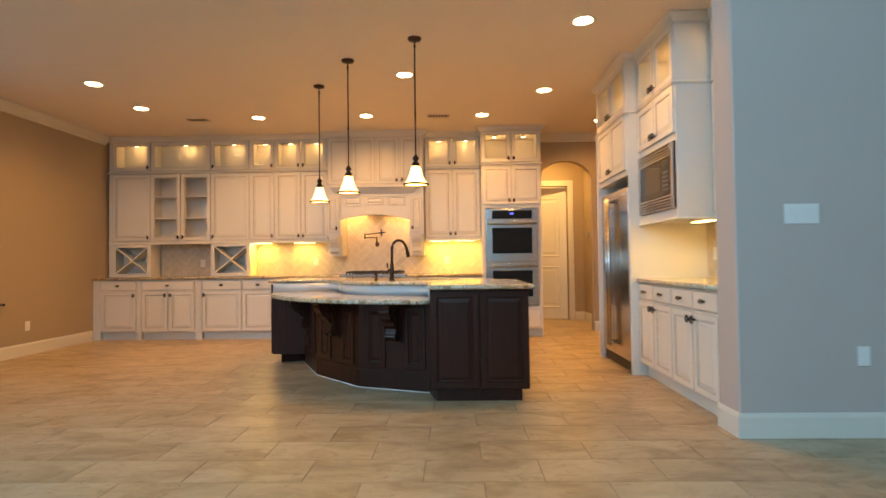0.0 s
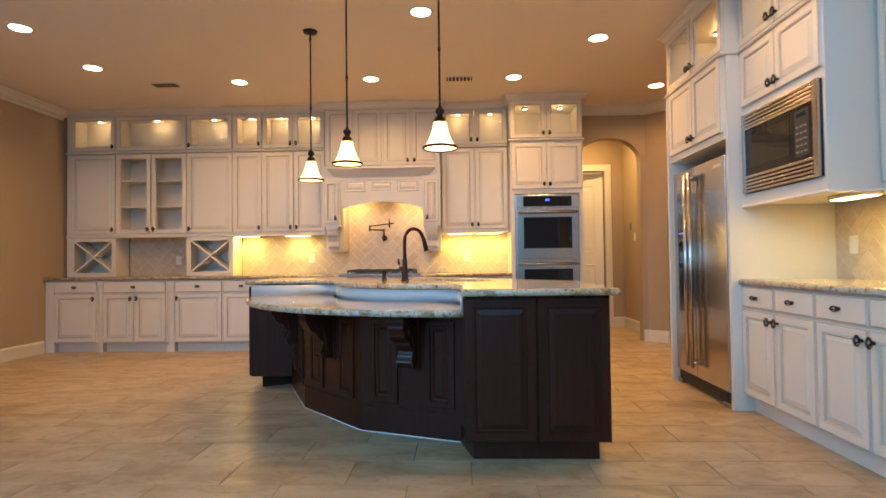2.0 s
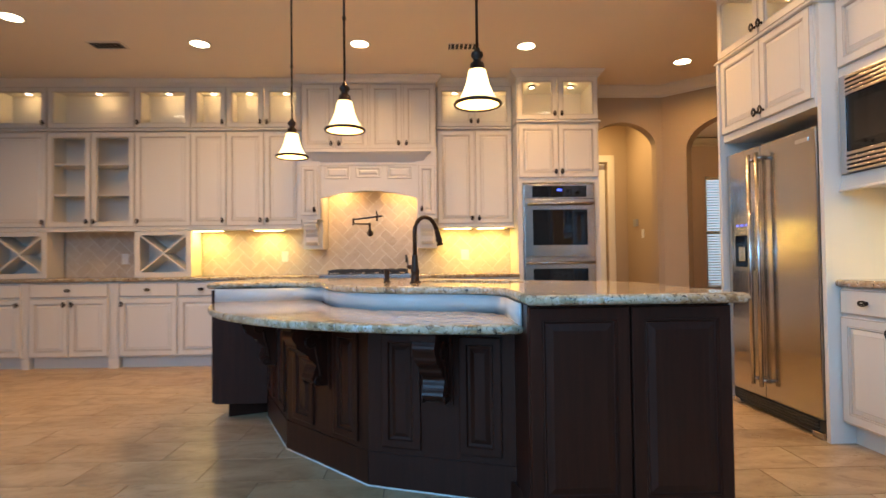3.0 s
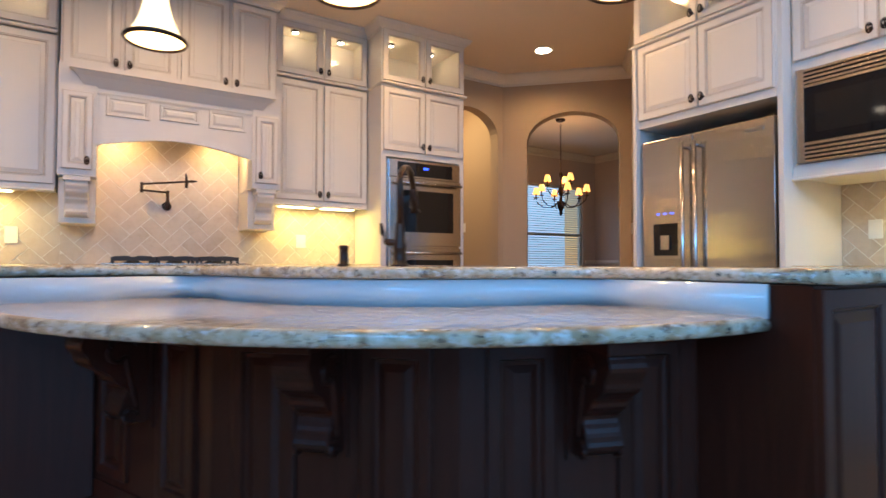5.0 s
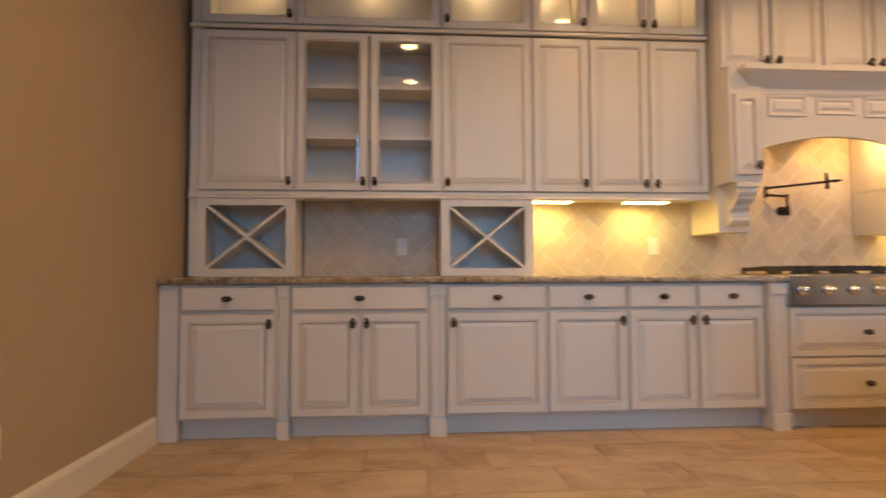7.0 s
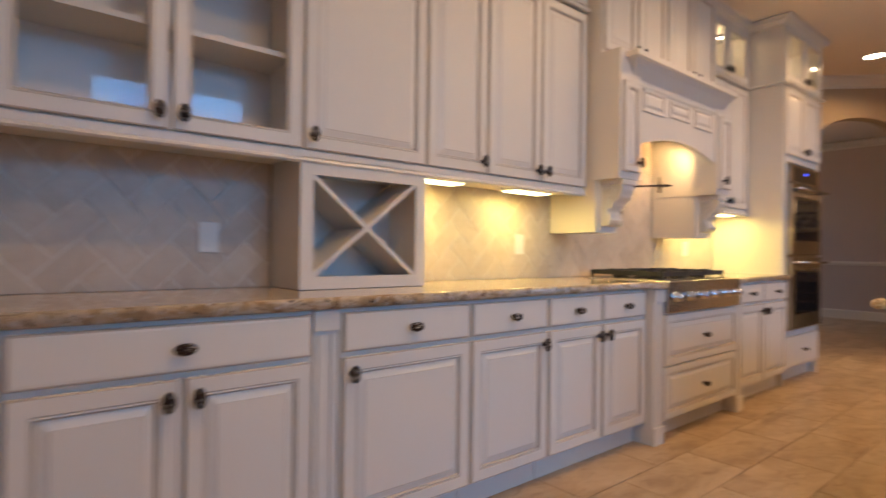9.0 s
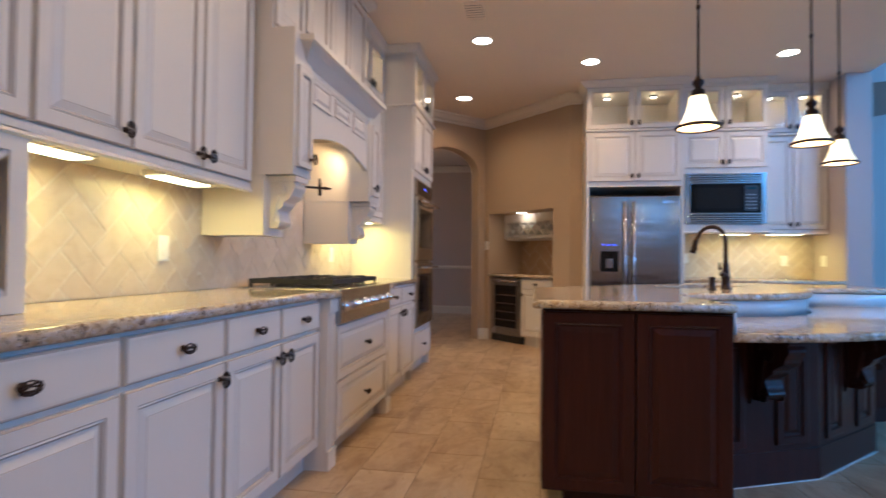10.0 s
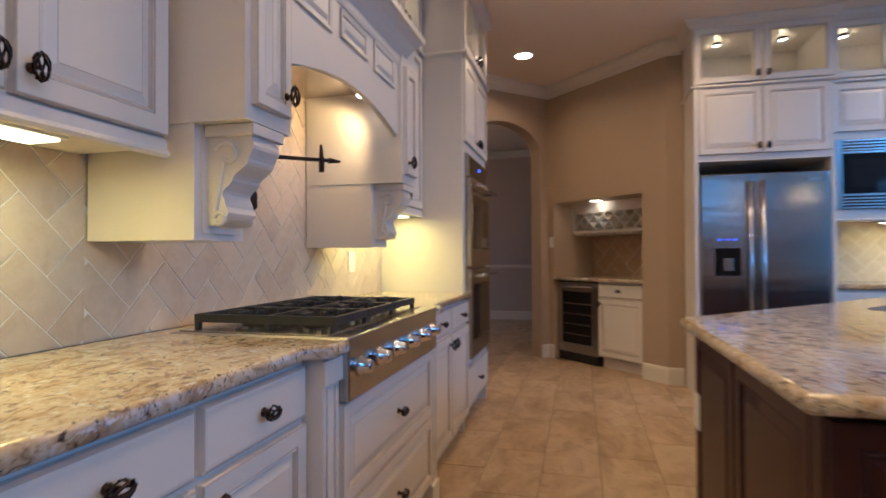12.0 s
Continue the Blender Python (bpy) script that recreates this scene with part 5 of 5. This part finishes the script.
def pendant(x, y, zb=1.765):
    u = thing("pendant_lamp", pose(x, y, 0), "bronze rod pendant with lit white alabaster bell shade", "pendant lamp", "pendants over the island")
    bm = bm_new()
    lathe(bm, [(0.0, CEILING - 0.03), (0.02, CEILING - 0.028), (0.055, CEILING - 0.018), (0.062, CEILING - 0.004), (0.062, CEILING)], 22)
    part("canopy", bm, BRONZE, u)
    bm = bm_new()
    tube(bm, [(0, 0, zb + 0.24), (0, 0, CEILING - 0.02)], 0.0065, 8)
    for z in (CEILING - 0.07, zb + 0.62):
        lathe(bm, [(0.0065, z - 0.012), (0.011, z - 0.008), (0.011, z + 0.008), (0.0065, z + 0.012)], 10)
    part("rod", bm, BRONZE, u)
    bm = bm_new()
    lathe(bm, [(0.0, zb + 0.265), (0.012, zb + 0.262), (0.014, zb + 0.25), (0.027, zb + 0.24), (0.029, zb + 0.225), (0.018, zb + 0.212), (0.018, zb + 0.20), (0.032, zb + 0.19), (0.036, zb + 0.165), (0.042, zb + 0.158), (0.0, zb + 0.157)], 18)
    part("socket_cap", bm, BRONZE, u)
    prof = [(0.040, zb + 0.16), (0.046, zb + 0.13), (0.056, zb + 0.09), (0.072, zb + 0.05), (0.093, zb + 0.015), (0.105, zb)]
    bm = bm_new()
    lathe(bm, prof + [(r - 0.004, z) for r, z in reversed(prof)], 28)
    part("shade", bm, SHADEGLOW, u, "glowing white alabaster glass bell shade")
    bm = bm_new()
    lathe(bm, [(0.099, zb + 0.012), (0.108, zb + 0.010), (0.113, zb + 0.002), (0.109, zb - 0.006), (0.100, zb - 0.006), (0.099, zb + 0.012)], 28)
    part("rim_ring", bm, BRONZE, u)
    bm = bm_new()
    lathe(bm, [(0, zb + 0.05), (0.022, zb + 0.06), (0.028, zb + 0.085), (0.018, zb + 0.12), (0.012, zb + 0.15)], 14)
    part("bulb", bm, CANGLOW, u)
    lamp("pendant_light", "POINT", pose(x, y, zb + 0.02), PENDANT_W, (1.0, 0.62, 0.26), 0.03)


for p in PEND:
    pendant(*p)


# ceiling vents
def vent(x, y):
    u = thing("ceiling_vent", pose(x, y, CEILING), "small slatted metal ceiling vent", "vent", "ceiling vents")
    bm = bm_new()
    for a in ((-0.16, 0.16, -0.09, -0.07), (-0.16, 0.16, 0.07, 0.09), (-0.16, -0.14, -0.07, 0.07), (0.14, 0.16, -0.07, 0.07)):
        box(bm, *a, -0.008, 0.0)
    part("frame", bm, CEIL, u)
    # dark sheet on the ceiling, painted shade in place of the open duct
    bm = bm_new()
    box(bm, -0.14, 0.14, -0.07, 0.07, -0.0015, 0.0)
    part("shade_backing", bm, SHADE_DARK, u)
    for i in range(7):
        bm = bm_new()
        box(bm, -0.008, 0.008, -0.07, 0.07, -0.001, 0.001)
        part("slat", bm, CEIL, u, "", pose(-0.12 + i * 0.04, 0, -0.006, 0, 40, 0))


vent(-2.98, 7.25)
vent(0.27, 7.27)


# switches and outlets: plate front towards -y
def plate(m, w=0.075, h=0.118, toggles=1, label="white wall outlet plate", category="outlet"):
    u = thing("outlet" if category == "outlet" else "light_switch", m, label, category)
    bm = bm_new()
    box(bm, -w / 2, w / 2, -0.006, 0, -h / 2, h / 2, 0, 0.002)
    part("plate", bm, WHITEPLASTIC, u)
    for k in range(toggles):
        x = (k - (toggles - 1) / 2) * 0.046
        if category == "outlet":
            for z in (-0.021, 0.021):
                bm = bm_new()
                box(bm, x - 0.015, x + 0.015, -0.008, -0.006, z - 0.013, z + 0.013, 0, 0.001)
                s = part("socket", bm, WHITEPLASTIC, u)
        else:
            bm = bm_new()
            box(bm, x - 0.016, x + 0.016, -0.009, -0.006, -0.033, 0.033, 0, 0.001)
            part("rocker", bm, WHITEPLASTIC, u)


plate(pose(-3.48, 8.463, 1.115))
plate(pose(-1.70, 8.463, 1.12))
plate(pose(0.345, 8.463, 1.12), 0.09)
plate(pose(EAST - 0.017, 5.06, 1.14, 0, 0, -90))
plate(pose(EAST - 0.017, 3.99, 1.12, 0, 0, -90))
plate(pose(2.64, PIER_N + 0.001, 1.12, 0, 0, 180), 0.12, 0.118, 2, "white double switch plate on the end wall", "switch")
plate(pose(2.60, PIER_S - 0.001, 1.36), 0.21, 0.122, 4, "white four-gang light switch plate on the grey wall", "switch")
plate(pose(2.95, PIER_S - 0.001, 0.49), 0.075, 0.118, 1, "white outlet low on the grey wall")
plate(pose(LEFT + 0.001, 6.67, 0.36, 0, 0, 90), 0.075, 0.118, 1, "white outlet low on the tan wall")
plate(pose(BC[0], BC[1], 1.30, 0, 0, -135) @ pose(0.045, -0.001, 0), 0.06, 0.118, 1, "white light switch beside the bar niche", "switch")
plate(pose(2.839, 9.50, 1.39, 0, 0, -90), 0.075, 0.118, 1, "white light switch on the hall wall", "switch")
u = thing("thermostat", pose(2.838, 9.72, 1.55, 0, 0, -90), "small grey wall thermostat in the hall", "thermostat")
bm = bm_new()
box(bm, -0.06, 0.06, -0.025, 0, -0.05, 0.05, 0, 0.006)
part("body", bm, material("grey_plastic", (0.3, 0.3, 0.3), 0.4)[0], u)
plate(pose(-0.62, 6.768, 0.62, 0, 0, 180), 0.06, 0.118, 1, "white outlet on the island end panel")

# hall door, ajar
u = thing("door_1", pose(2.545, HALL_N + 0.10, 0, 0, 0, 168), "white two-panel arched hall door standing ajar", "door", "", "structure")
bm = bm_new()
box(bm, 0, 0.80, -0.022, 0.022, 0.01, 2.44, 0, 0.002)
part("leaf", bm, DOORPAINT, u)
for z0, z1, arch in ((0.22, 0.98, False), (1.16, 2.25, True)):
    bm = bm_new()
    rings_panel(bm, 0.54, z1 - z0, [(0, 0, 0), (0.012, -0.008, 0), (0.03, 0.006, 0), (0.045, 0.006, 0), (0.085, -0.004, 0)])
    part("door_panel", bm, DOORPAINT, u, "", pose(0.67, 0.024, z0, 0, 0, 180))
bm = bm_new()
lathe(bm, [(0.03, 0), (0.03, 0.006), (0.012, 0.01), (0.012, 0.035), (0.026, 0.045), (0.028, 0.06), (0.015, 0.07), (0, 0.071)], 16)
part("door_handle", bm, BRONZE, u, "", pose(0.74, 0.022, 1.0, -90, 0, 0))
# added fill lamps without fixtures, to brighten the back room and the hall
lamp("back_room_fill", "POINT", pose(2.2, 11.2, 2.7), 45, (1.0, 0.74, 0.36), 0.1)
lamp("hall_fill", "AREA", pose(2.1, 9.3, CEILING - 0.02), 34, (1.0, 0.66, 0.28), 0.2)

# dining window with blinds, chandelier
w = thing("window_11", pose((DW0 + DW1) / 2, DN + 0.07, DWZ0), "dining room window with white slatted blinds, daylight behind", "window", "", "structure")
half_w, h = (DW1 - DW0) / 2, DWZ1 - DWZ0
bm = bm_new()
for a in ((-half_w, -half_w + 0.05, 0, h), (half_w - 0.05, half_w, 0, h), (-half_w, half_w, 0, 0.05), (-half_w, half_w, h - 0.05, h), (-half_w, half_w, h * 0.5 - 0.025, h * 0.5 + 0.025)):
    box(bm, a[0], a[1], -0.03, 0.03, a[2], a[3])
part("window_frame", bm, TRIM, w)
bm = bm_new()
box(bm, -half_w, half_w, 0.005, 0.012, 0.02, h - 0.02)
part("pane", bm, GLASS, w).visible_shadow = False
for i in range(42):
    bm = bm_new() if i == 0 else None
    if i == 0:
        box(bm, -half_w + 0.02, half_w - 0.02, -0.022, 0.022, -0.0015, 0.0015)
        SLAT = mesh_of("blind_slat", bm, TRIM)
    part("blind_slat", SLAT, None, w, "", pose(0, -0.055, 0.03 + i * (h - 0.08) / 41, 38, 0, 0))
# glowing sheet added in place of the daylight outside the blinds
bm = bm_new()
box(bm, DW0 - 1, DW1 + 1, DN + 1.5, DN + 1.55, 0, 4)
solid("backdrop", bm, DAYSHEET, "plain pale daylight beyond the dining window", "backdrop")
lamp("dining_sky_light", "AREA", look(((DW0 + DW1) / 2, DN - 0.15, 1.6), (5.0, 8.0, 1.0)), 5, (0.45, 0.7, 1.0), 1.4, 1.9)

u = thing("chandelier", pose(4.58, 9.50, 0), "bronze scrolled two-tier chandelier with lit amber shades", "chandelier")
bm = bm_new()
lathe(bm, [(0, 1.62), (0.012, 1.64), (0.03, 1.67), (0.02, 1.70), (0.05, 1.76), (0.055, 1.80), (0.025, 1.86), (0.018, 1.92), (0.035, 1.97), (0.04, 2.02), (0.018, 2.07), (0.014, 2.2), (0.03, 2.24), (0.01, 2.29), (0, 2.30)], 16)
part("stem", bm, BRONZE, u)
bm = bm_new()
for i in range(12):
    z = 2.30 + i * 0.058
    tube(bm, [(0.012 * math.cos(q * math.pi / 3) * (i % 2), 0.012 * math.cos(q * math.pi / 3) * (1 - i % 2), z + 0.032 + 0.032 * math.sin(q * math.pi / 3)) for q in range(7)], 0.004, 5, 0, False)
part("chain", bm, BRONZE, u)
bm = bm_new()
lathe(bm, [(0, CEILING - 0.03), (0.04, CEILING - 0.02), (0.07, CEILING - 0.005), (0.07, CEILING + 0.02)], 18)
part("canopy", bm, BRONZE, u)
for tier, (n_a, R, z, ph) in enumerate(((6, 0.38, 1.93, 0.0), (3, 0.20, 2.10, 0.5))):
    for i in range(n_a):
        q = 2 * math.pi * i / n_a + ph
        c, s = math.cos(q), math.sin(q)
        bm = bm_new()
        pts = [(0.03, z - 0.08), (R * 0.35, z - 0.17), (R * 0.7, z - 0.16), (R * 0.95, z - 0.09), (R, z - 0.02)]
        tube(bm, [(r * c, r * s, zz) for r, zz in pts], 0.009, 6)
        arm = part("arm", bm, BRONZE, u)
        bm = bm_new()
        lathe(bm, [(0.0, z - 0.03), (0.035, z - 0.02), (0.035, z - 0.012), (0.012, z - 0.008), (0.012, z + 0.05), (0, z + 0.05)], 10, (R * c, R * s))
        part("candle_cup", bm, BRONZE, arm)
        bm = bm_new()
        lathe(bm, [(0.056, z + 0.04), (0.030, z + 0.14), (0.027, z + 0.14), (0.053, z + 0.04)], 14, (R * c, R * s))
        part("shade", bm, SHADECLOTH, arm, "glowing amber fabric shade")
lamp("chandelier_light", "POINT", pose(4.58, 9.50, 2.25), 22, (1.0, 0.55, 0.2), 0.15)

# bar niche: wine cooler, cabinet, worktop, lattice
NM = pose(BC[0], BC[1], 0, 0, 0, -135)
u = thing("wine_cooler", NM @ pose(NI0 + 0.01, 0.03, 0), "stainless under-counter wine cooler with dark glass door", "wine cooler")
bm = bm_new()
box(bm, 0, 0.60, 0.05, 0.55, 0.0, 0.865)
part("body", bm, BLACK, u)
bm = bm_new()
for a in ((0, 0.085, 0.10, 0.86), (0.515, 0.60, 0.10, 0.86), (0.085, 0.515, 0.10, 0.20), (0.085, 0.515, 0.76, 0.86)):
    box(bm, a[0], a[1], 0.005, 0.045, a[2], a[3])
d = part("cooler_door", bm, STEEL, u)
bm = bm_new()
box(bm, 0.085, 0.515, 0.012, 0.03, 0.20, 0.76)
part("door_glass", bm, BLACKGLASS, d)
for i in range(4):
    bm = bm_new()
    box(bm, 0.10, 0.50, 0.008, 0.012, 0.29 + i * 0.11, 0.305 + i * 0.11)
    part("rack_front", bm, material("rack_wood", (0.06, 0.045, 0.035), 0.5)[0] if i == 0 else bpy.data.materials["rack_wood"], d)
bm = bm_new()
tube(bm, [(0.05, -0.03, 0.815), (0.55, -0.03, 0.815)], 0.010, 10)
for x in (0.08, 0.52):
    tube(bm, [(x, 0.005, 0.815), (x, -0.03, 0.815)], 0.008, 8)
part("door_handle", bm, STEEL, d)
bm = bm_new()
box(bm, 0.01, 0.59, 0.02, 0.05, 0.005, 0.095)
for i in range(4):
    box(bm, 0.04, 0.56, 0.012, 0.02, 0.02 + i * 0.018, 0.03 + i * 0.018)
part("grille", bm, BLACK, u)
base_unit(NM @ pose(NI0 + 0.62, 0.04, 0), NI1 - NI0 - 0.63, 1, 1, "l", 0.54, "cream bar base cabinet with drawer and door", "bar cabinets")
bm = bm_new()
slab(bm, [(NI0 + 0.002, -0.015), (NI1 - 0.002, -0.015), (NI1 - 0.002, NID - 0.002), (NI0 + 0.002, NID - 0.002)], 0.875, 0.915)
tagged(part("bar_worktop", bm, GRANITE, None, "", NM), "granite worktop in the bar niche", "worktop")
u = thing("wine_lattice", NM @ pose(NI0 + 0.004, NID - 0.33, 0), "cream lattice wine rack under the niche ceiling", "wine rack")
W = NI1 - NI0 - 0.008
bm = bm_new()
for a in ((0, W, 0, 0.32, 1.40, 1.425), (0, W, 0, 0.32, 1.62, 1.645), (0, 0.03, 0, 0.32, 1.425, 1.62), (W - 0.03, W, 0, 0.32, 1.425, 1.62), (0, W, 0.0, 0.02, 1.645, NITOP - 0.002), (0.03, W - 0.03, 0.30, 0.32, 1.425, 1.62)):
    box(bm, *a)
part("frame", bm, CAB, u)
for i in range(8):
    for s in (-1, 1):
        bm = bm_new()
        box(bm, -0.137, 0.137, 0.004 + 0.001 * (s > 0), 0.29, -0.007, 0.007)
        part("slat", bm, CAB, u, "", pose(0.10 + i * (W - 0.2) / 7, 0, 1.5225, 0, s * 45, 0))
bm = bm_new()
for i in range(14):
    x = 0.05 + i * (W - 0.1) / 13
    box(bm, x - 0.012, x + 0.012, 0.01, 0.29, 1.375, 1.40)
part("glass_rail", bm, CAB, u)
u = thing("niche_light", NM @ pose((NI0 + NI1) / 2 - 0.15, 0.2, NITOP), "lit round recessed light in the niche ceiling", "ceiling light")
bm = bm_new()
lathe(bm, [(0, -0.004), (0.05, -0.004), (0.06, 0.0)], 18)
part("bulb", bm, CANGLOW, u)
lamp("niche_light", "POINT", NM @ pose((NI0 + NI1) / 2 - 0.15, 0.2, NITOP - 0.06), 0.5, (1.0, 0.62, 0.25), 0.05)

# balcony, landing and rail in the living room
bm = bm_new()
bal = [(4.20 + 1.0 * math.cos(2 * math.pi * i / 48), 2.62 + 0.92 * math.sin(2 * math.pi * i / 48)) for i in range(48)]
prism(bm, bal, 3.25, 4.15)
solid("balcony", bm, GREY, "curved grey plastered balcony bulging from the living room wall", "balcony")
bm = bm_new()
sweep(bm, [(ROOM_E, OPB + 0.10), (ROOM_E, OPA - 0.12)], [(0, 3.36), (0.02, 3.36), (0.03, 3.46), (0.05, 3.47), (0.05, 3.50), (0, 3.50)])
solid("trim_landing_sill", bm, TRIM, "white sill below the landing opening", "trim")
bm = bm_new()
box(bm, ROOM_E + 0.2, ROOM_E + 3, -1.6, 2.6, 3.38, 3.498)
solid("landing_floor", bm, CEIL, "pale upper landing floor", "floor")
bm = bm_new()
box(bm, ROOM_E + 2.6, ROOM_E + 2.7, -1.6, 2.6, 3.45, ROOM_TOP)
wall("wall_landing", bm, DOORPAINT, "pale wall at the back of the upper landing")
# unseen fill lamp, no fixture, added to brighten the landing
lamp("landing_fill", "POINT", pose(ROOM_E + 1.3, 0.4, 5.2), 60, (1.0, 0.93, 0.8), 0.2)
u = thing("landing_rail", pose(ROOM_E + 0.1, 0, 0), "dark wood handrail on black wrought-iron scrolled balusters", "railing")
bm = bm_new()
box(bm, -0.03, 0.03, OPA, OPB, 4.42, 4.48, 0, 0.012)
part("handrail", bm, WOOD, u)
for i in range(11):
    y = OPA + 0.055 + i * 0.105
    bm = bm_new()
    tube(bm, [(0, y, 3.50), (0, y, 4.42)], 0.007, 6)
    part("baluster", bm, IRON, u)
    if i % 3 == 1:
        bm = bm_new()
        for k in range(4):
            zc = 3.72 + k * 0.16
            sgn = 1 if k % 2 else -1
            tube(bm, [(0, y + sgn * (0.05 - 0.04 * j / 14) * math.sin(j * 0.45), zc + (0.075 - 0.05 * j / 14) * math.cos(j * 0.45)) for j in range(15)], 0.006, 5)
        part("scroll", bm, IRON, u)
# low door stop on the tan wall
u = thing("door_stop", pose(LEFT, 6.27, 0.65, 0, 90, 0), "small dark knob on the tan wall", "door stop")
bm = bm_new()
lathe(bm, [(0.014, 0), (0.014, 0.004), (0.006, 0.008), (0.006, 0.03), (0.016, 0.036), (0.016, 0.05), (0, 0.054)], 12)
part("body", bm, BRONZE, u)


# ---- tiled surfaces ----
def clip(poly, x0, x1, y0, y1):
    for axis, lim, keep in ((0, x0, 1), (0, x1, -1), (1, y0, 1), (1, y1, -1)):
        out = []
        for i in range(len(poly)):
            a, b = poly[i - 1], poly[i]
            da, db = keep * (a[axis] - lim), keep * (b[axis] - lim)
            if (da >= 0) != (db >= 0):
                t = da / (da - db)
                out.append((a[0] + t * (b[0] - a[0]), a[1] + t * (b[1] - a[1])))
            if db >= 0:
                out.append(b)
        poly = out
        if len(poly) < 3:
            return []
    return poly


def area2(p):
    return abs(sum(p[i - 1][0] * p[i][1] - p[i][0] * p[i - 1][1] for i in range(len(p)))) / 2


def splash(parent, m, x0, x1, z0, z1, size, mat):
    """Stone tiles twice as long as wide, laid in a herringbone at 45 degrees, each with a small worn bevel."""
    s, g = size, 0.0022
    R = Matrix.Rotation(radians(45), 2)
    cx, cz = (x0 + x1) / 2, (z0 + z1) / 2
    n_ = int(max(x1 - x0, z1 - z0) / s * 1.5) + 4
    for i in range(-n_, n_):
        for j in range(-n_, n_):
            k = (i - j) % 4
            if k == 0:
                r = (i * s, j * s, i * s + 2 * s, j * s + s)
            elif k == 3:
                r = (i * s, j * s, i * s + s, j * s + 2 * s)
            else:
                continue
            q = [(r[0] + g, r[1] + g), (r[2] - g, r[1] + g), (r[2] - g, r[3] - g), (r[0] + g, r[3] - g)]
            pts = [R @ Vector(c) for c in q]
            pts = clip([(p.x + cx, p.y + cz) for p in pts], x0, x1, z0, z1)
            if len(pts) < 3 or area2(pts) < 0.0004:
                continue
            a = sum(pts[t - 1][0] * pts[t][1] - pts[t][0] * pts[t - 1][1] for t in range(len(pts)))
            if a < 0:
                pts = pts[::-1]
            inn = offset_poly(pts, 0.0016)
            lift = 0.0024 + 0.0008 * random.random()
            k = len(pts)
            v = [(x, 0.0, z) for x, z in pts] + [(x, -lift + 0.001, z) for x, z in pts] + [(x, -lift, z) for x, z in inn]
            f = [[b * k + t, b * k + (t + 1) % k, (b + 1) * k + (t + 1) % k, (b + 1) * k + t] for b in (0, 1) for t in range(k)] + [[2 * k + t for t in range(k)]]
            me = bpy.data.meshes.new("tile")
            me.from_pydata(v, [], f)
            me.materials.append(mat)
            part("tile", me, None, parent, "", m)


def splash_wall(m, x0, x1, z0, z1, label, size=0.1, mat=SPLASH):
    bm = bm_new()
    box(bm, x0, x1, 0, 0.008, z0, z1)
    ob = solid("backsplash", bm, SPLASHGROUT, label, "backsplash", "structure", m)
    splash(ob, Matrix.Identity(4), x0, x1, z0, z1, size, mat)


SB = pose(0, BACK - 0.0095, 0)
splash_wall(SB, -2.625, HX0, 0.9155, 1.43, "pale stone herringbone backsplash tiles")
splash_wall(SB, HX0, HX1, 0.9155, 1.93, "pale stone herringbone tiles behind the rangetop")
splash_wall(SB, HX1, 0.862, 0.9155, 1.43, "pale stone herringbone backsplash tiles")
splash_wall(SB, -4.14, -3.235, 0.9155, 1.43, "shaded stone backsplash tiles between the wine racks")
splash_wall(pose(EAST - 0.0095, 5.242, 0, 0, 0, -90), 0, 5.242 - PIER_N - 0.004, 0.9155, 1.43, "pale stone herringbone backsplash beside the refrigerator")
splash_wall(NM @ pose(0, NID - 0.0095, 0), NI0 + 0.003, NI1 - 0.003, 0.9155, 1.40, "brown stone tiles at the back of the bar niche", 0.15, SPLASHBROWN)


# floor tiles, 61 x 30.5 cm, half bond
TL, TH, G = 0.61, 0.305, 0.0022
bm = bm_new()
rings = [(G, -0.004), (G, -0.0004), (G + 0.0006, 0.0)]
prev = None
for o, z in rings:
    v = [bm.verts.new(c) for c in ((o, o, z), (TL - o, o, z), (TL - o, TH - o, z), (o, TH - o, z))]
    if prev:
        for i in range(4):
            bm.faces.new((prev[i], prev[(i + 1) % 4], v[(i + 1) % 4], v[i]))
    prev = v
bm.faces.new(prev)
TILE_ME = mesh_of("floor_tile", bm, TILE)
vv, ff = [], []
count = 0
for r in range(-29, 27):
    y = 3.70 + r * TH
    for c in range(-9, 14):
        x = 0.0 + c * TL + (TL / 2 if r % 2 else 0)
        if x > 7.6 or x < -5.2:
            continue
        inside_island = (-1.1 < x < 0.4 and 4.9 < y < 6.4 and x + y > 4.9)
        near = -3.4 < x < 1.9 and 2.6 < y < 7.7 and not inside_island
        if near and count < 300:
            part("floor_tile", TILE_ME, None, FLOOR, "", pose(x, y, 0))
            count += 1
        else:
            k = len(vv)
            for o, z in rings:
                vv += [(x + o, y + o, z), (x + TL - o, y + o, z), (x + TL - o, y + TH - o, z), (x + o, y + TH - o, z)]
            for b in (0, 4):
                ff += [(k + b + i, k + b + (i + 1) % 4, k + b + 4 + (i + 1) % 4, k + b + 4 + i) for i in range(4)]
            ff.append((k + 8, k + 9, k + 10, k + 11))
me = bpy.data.meshes.new("floor_tiles_far")
me.from_pydata(vv, [], ff)
me.materials.append(TILE)
part("floor_tiles_far", me, None, FLOOR)
tagged(bpy.data.objects["floor_tiles_far"], kind="stuff")
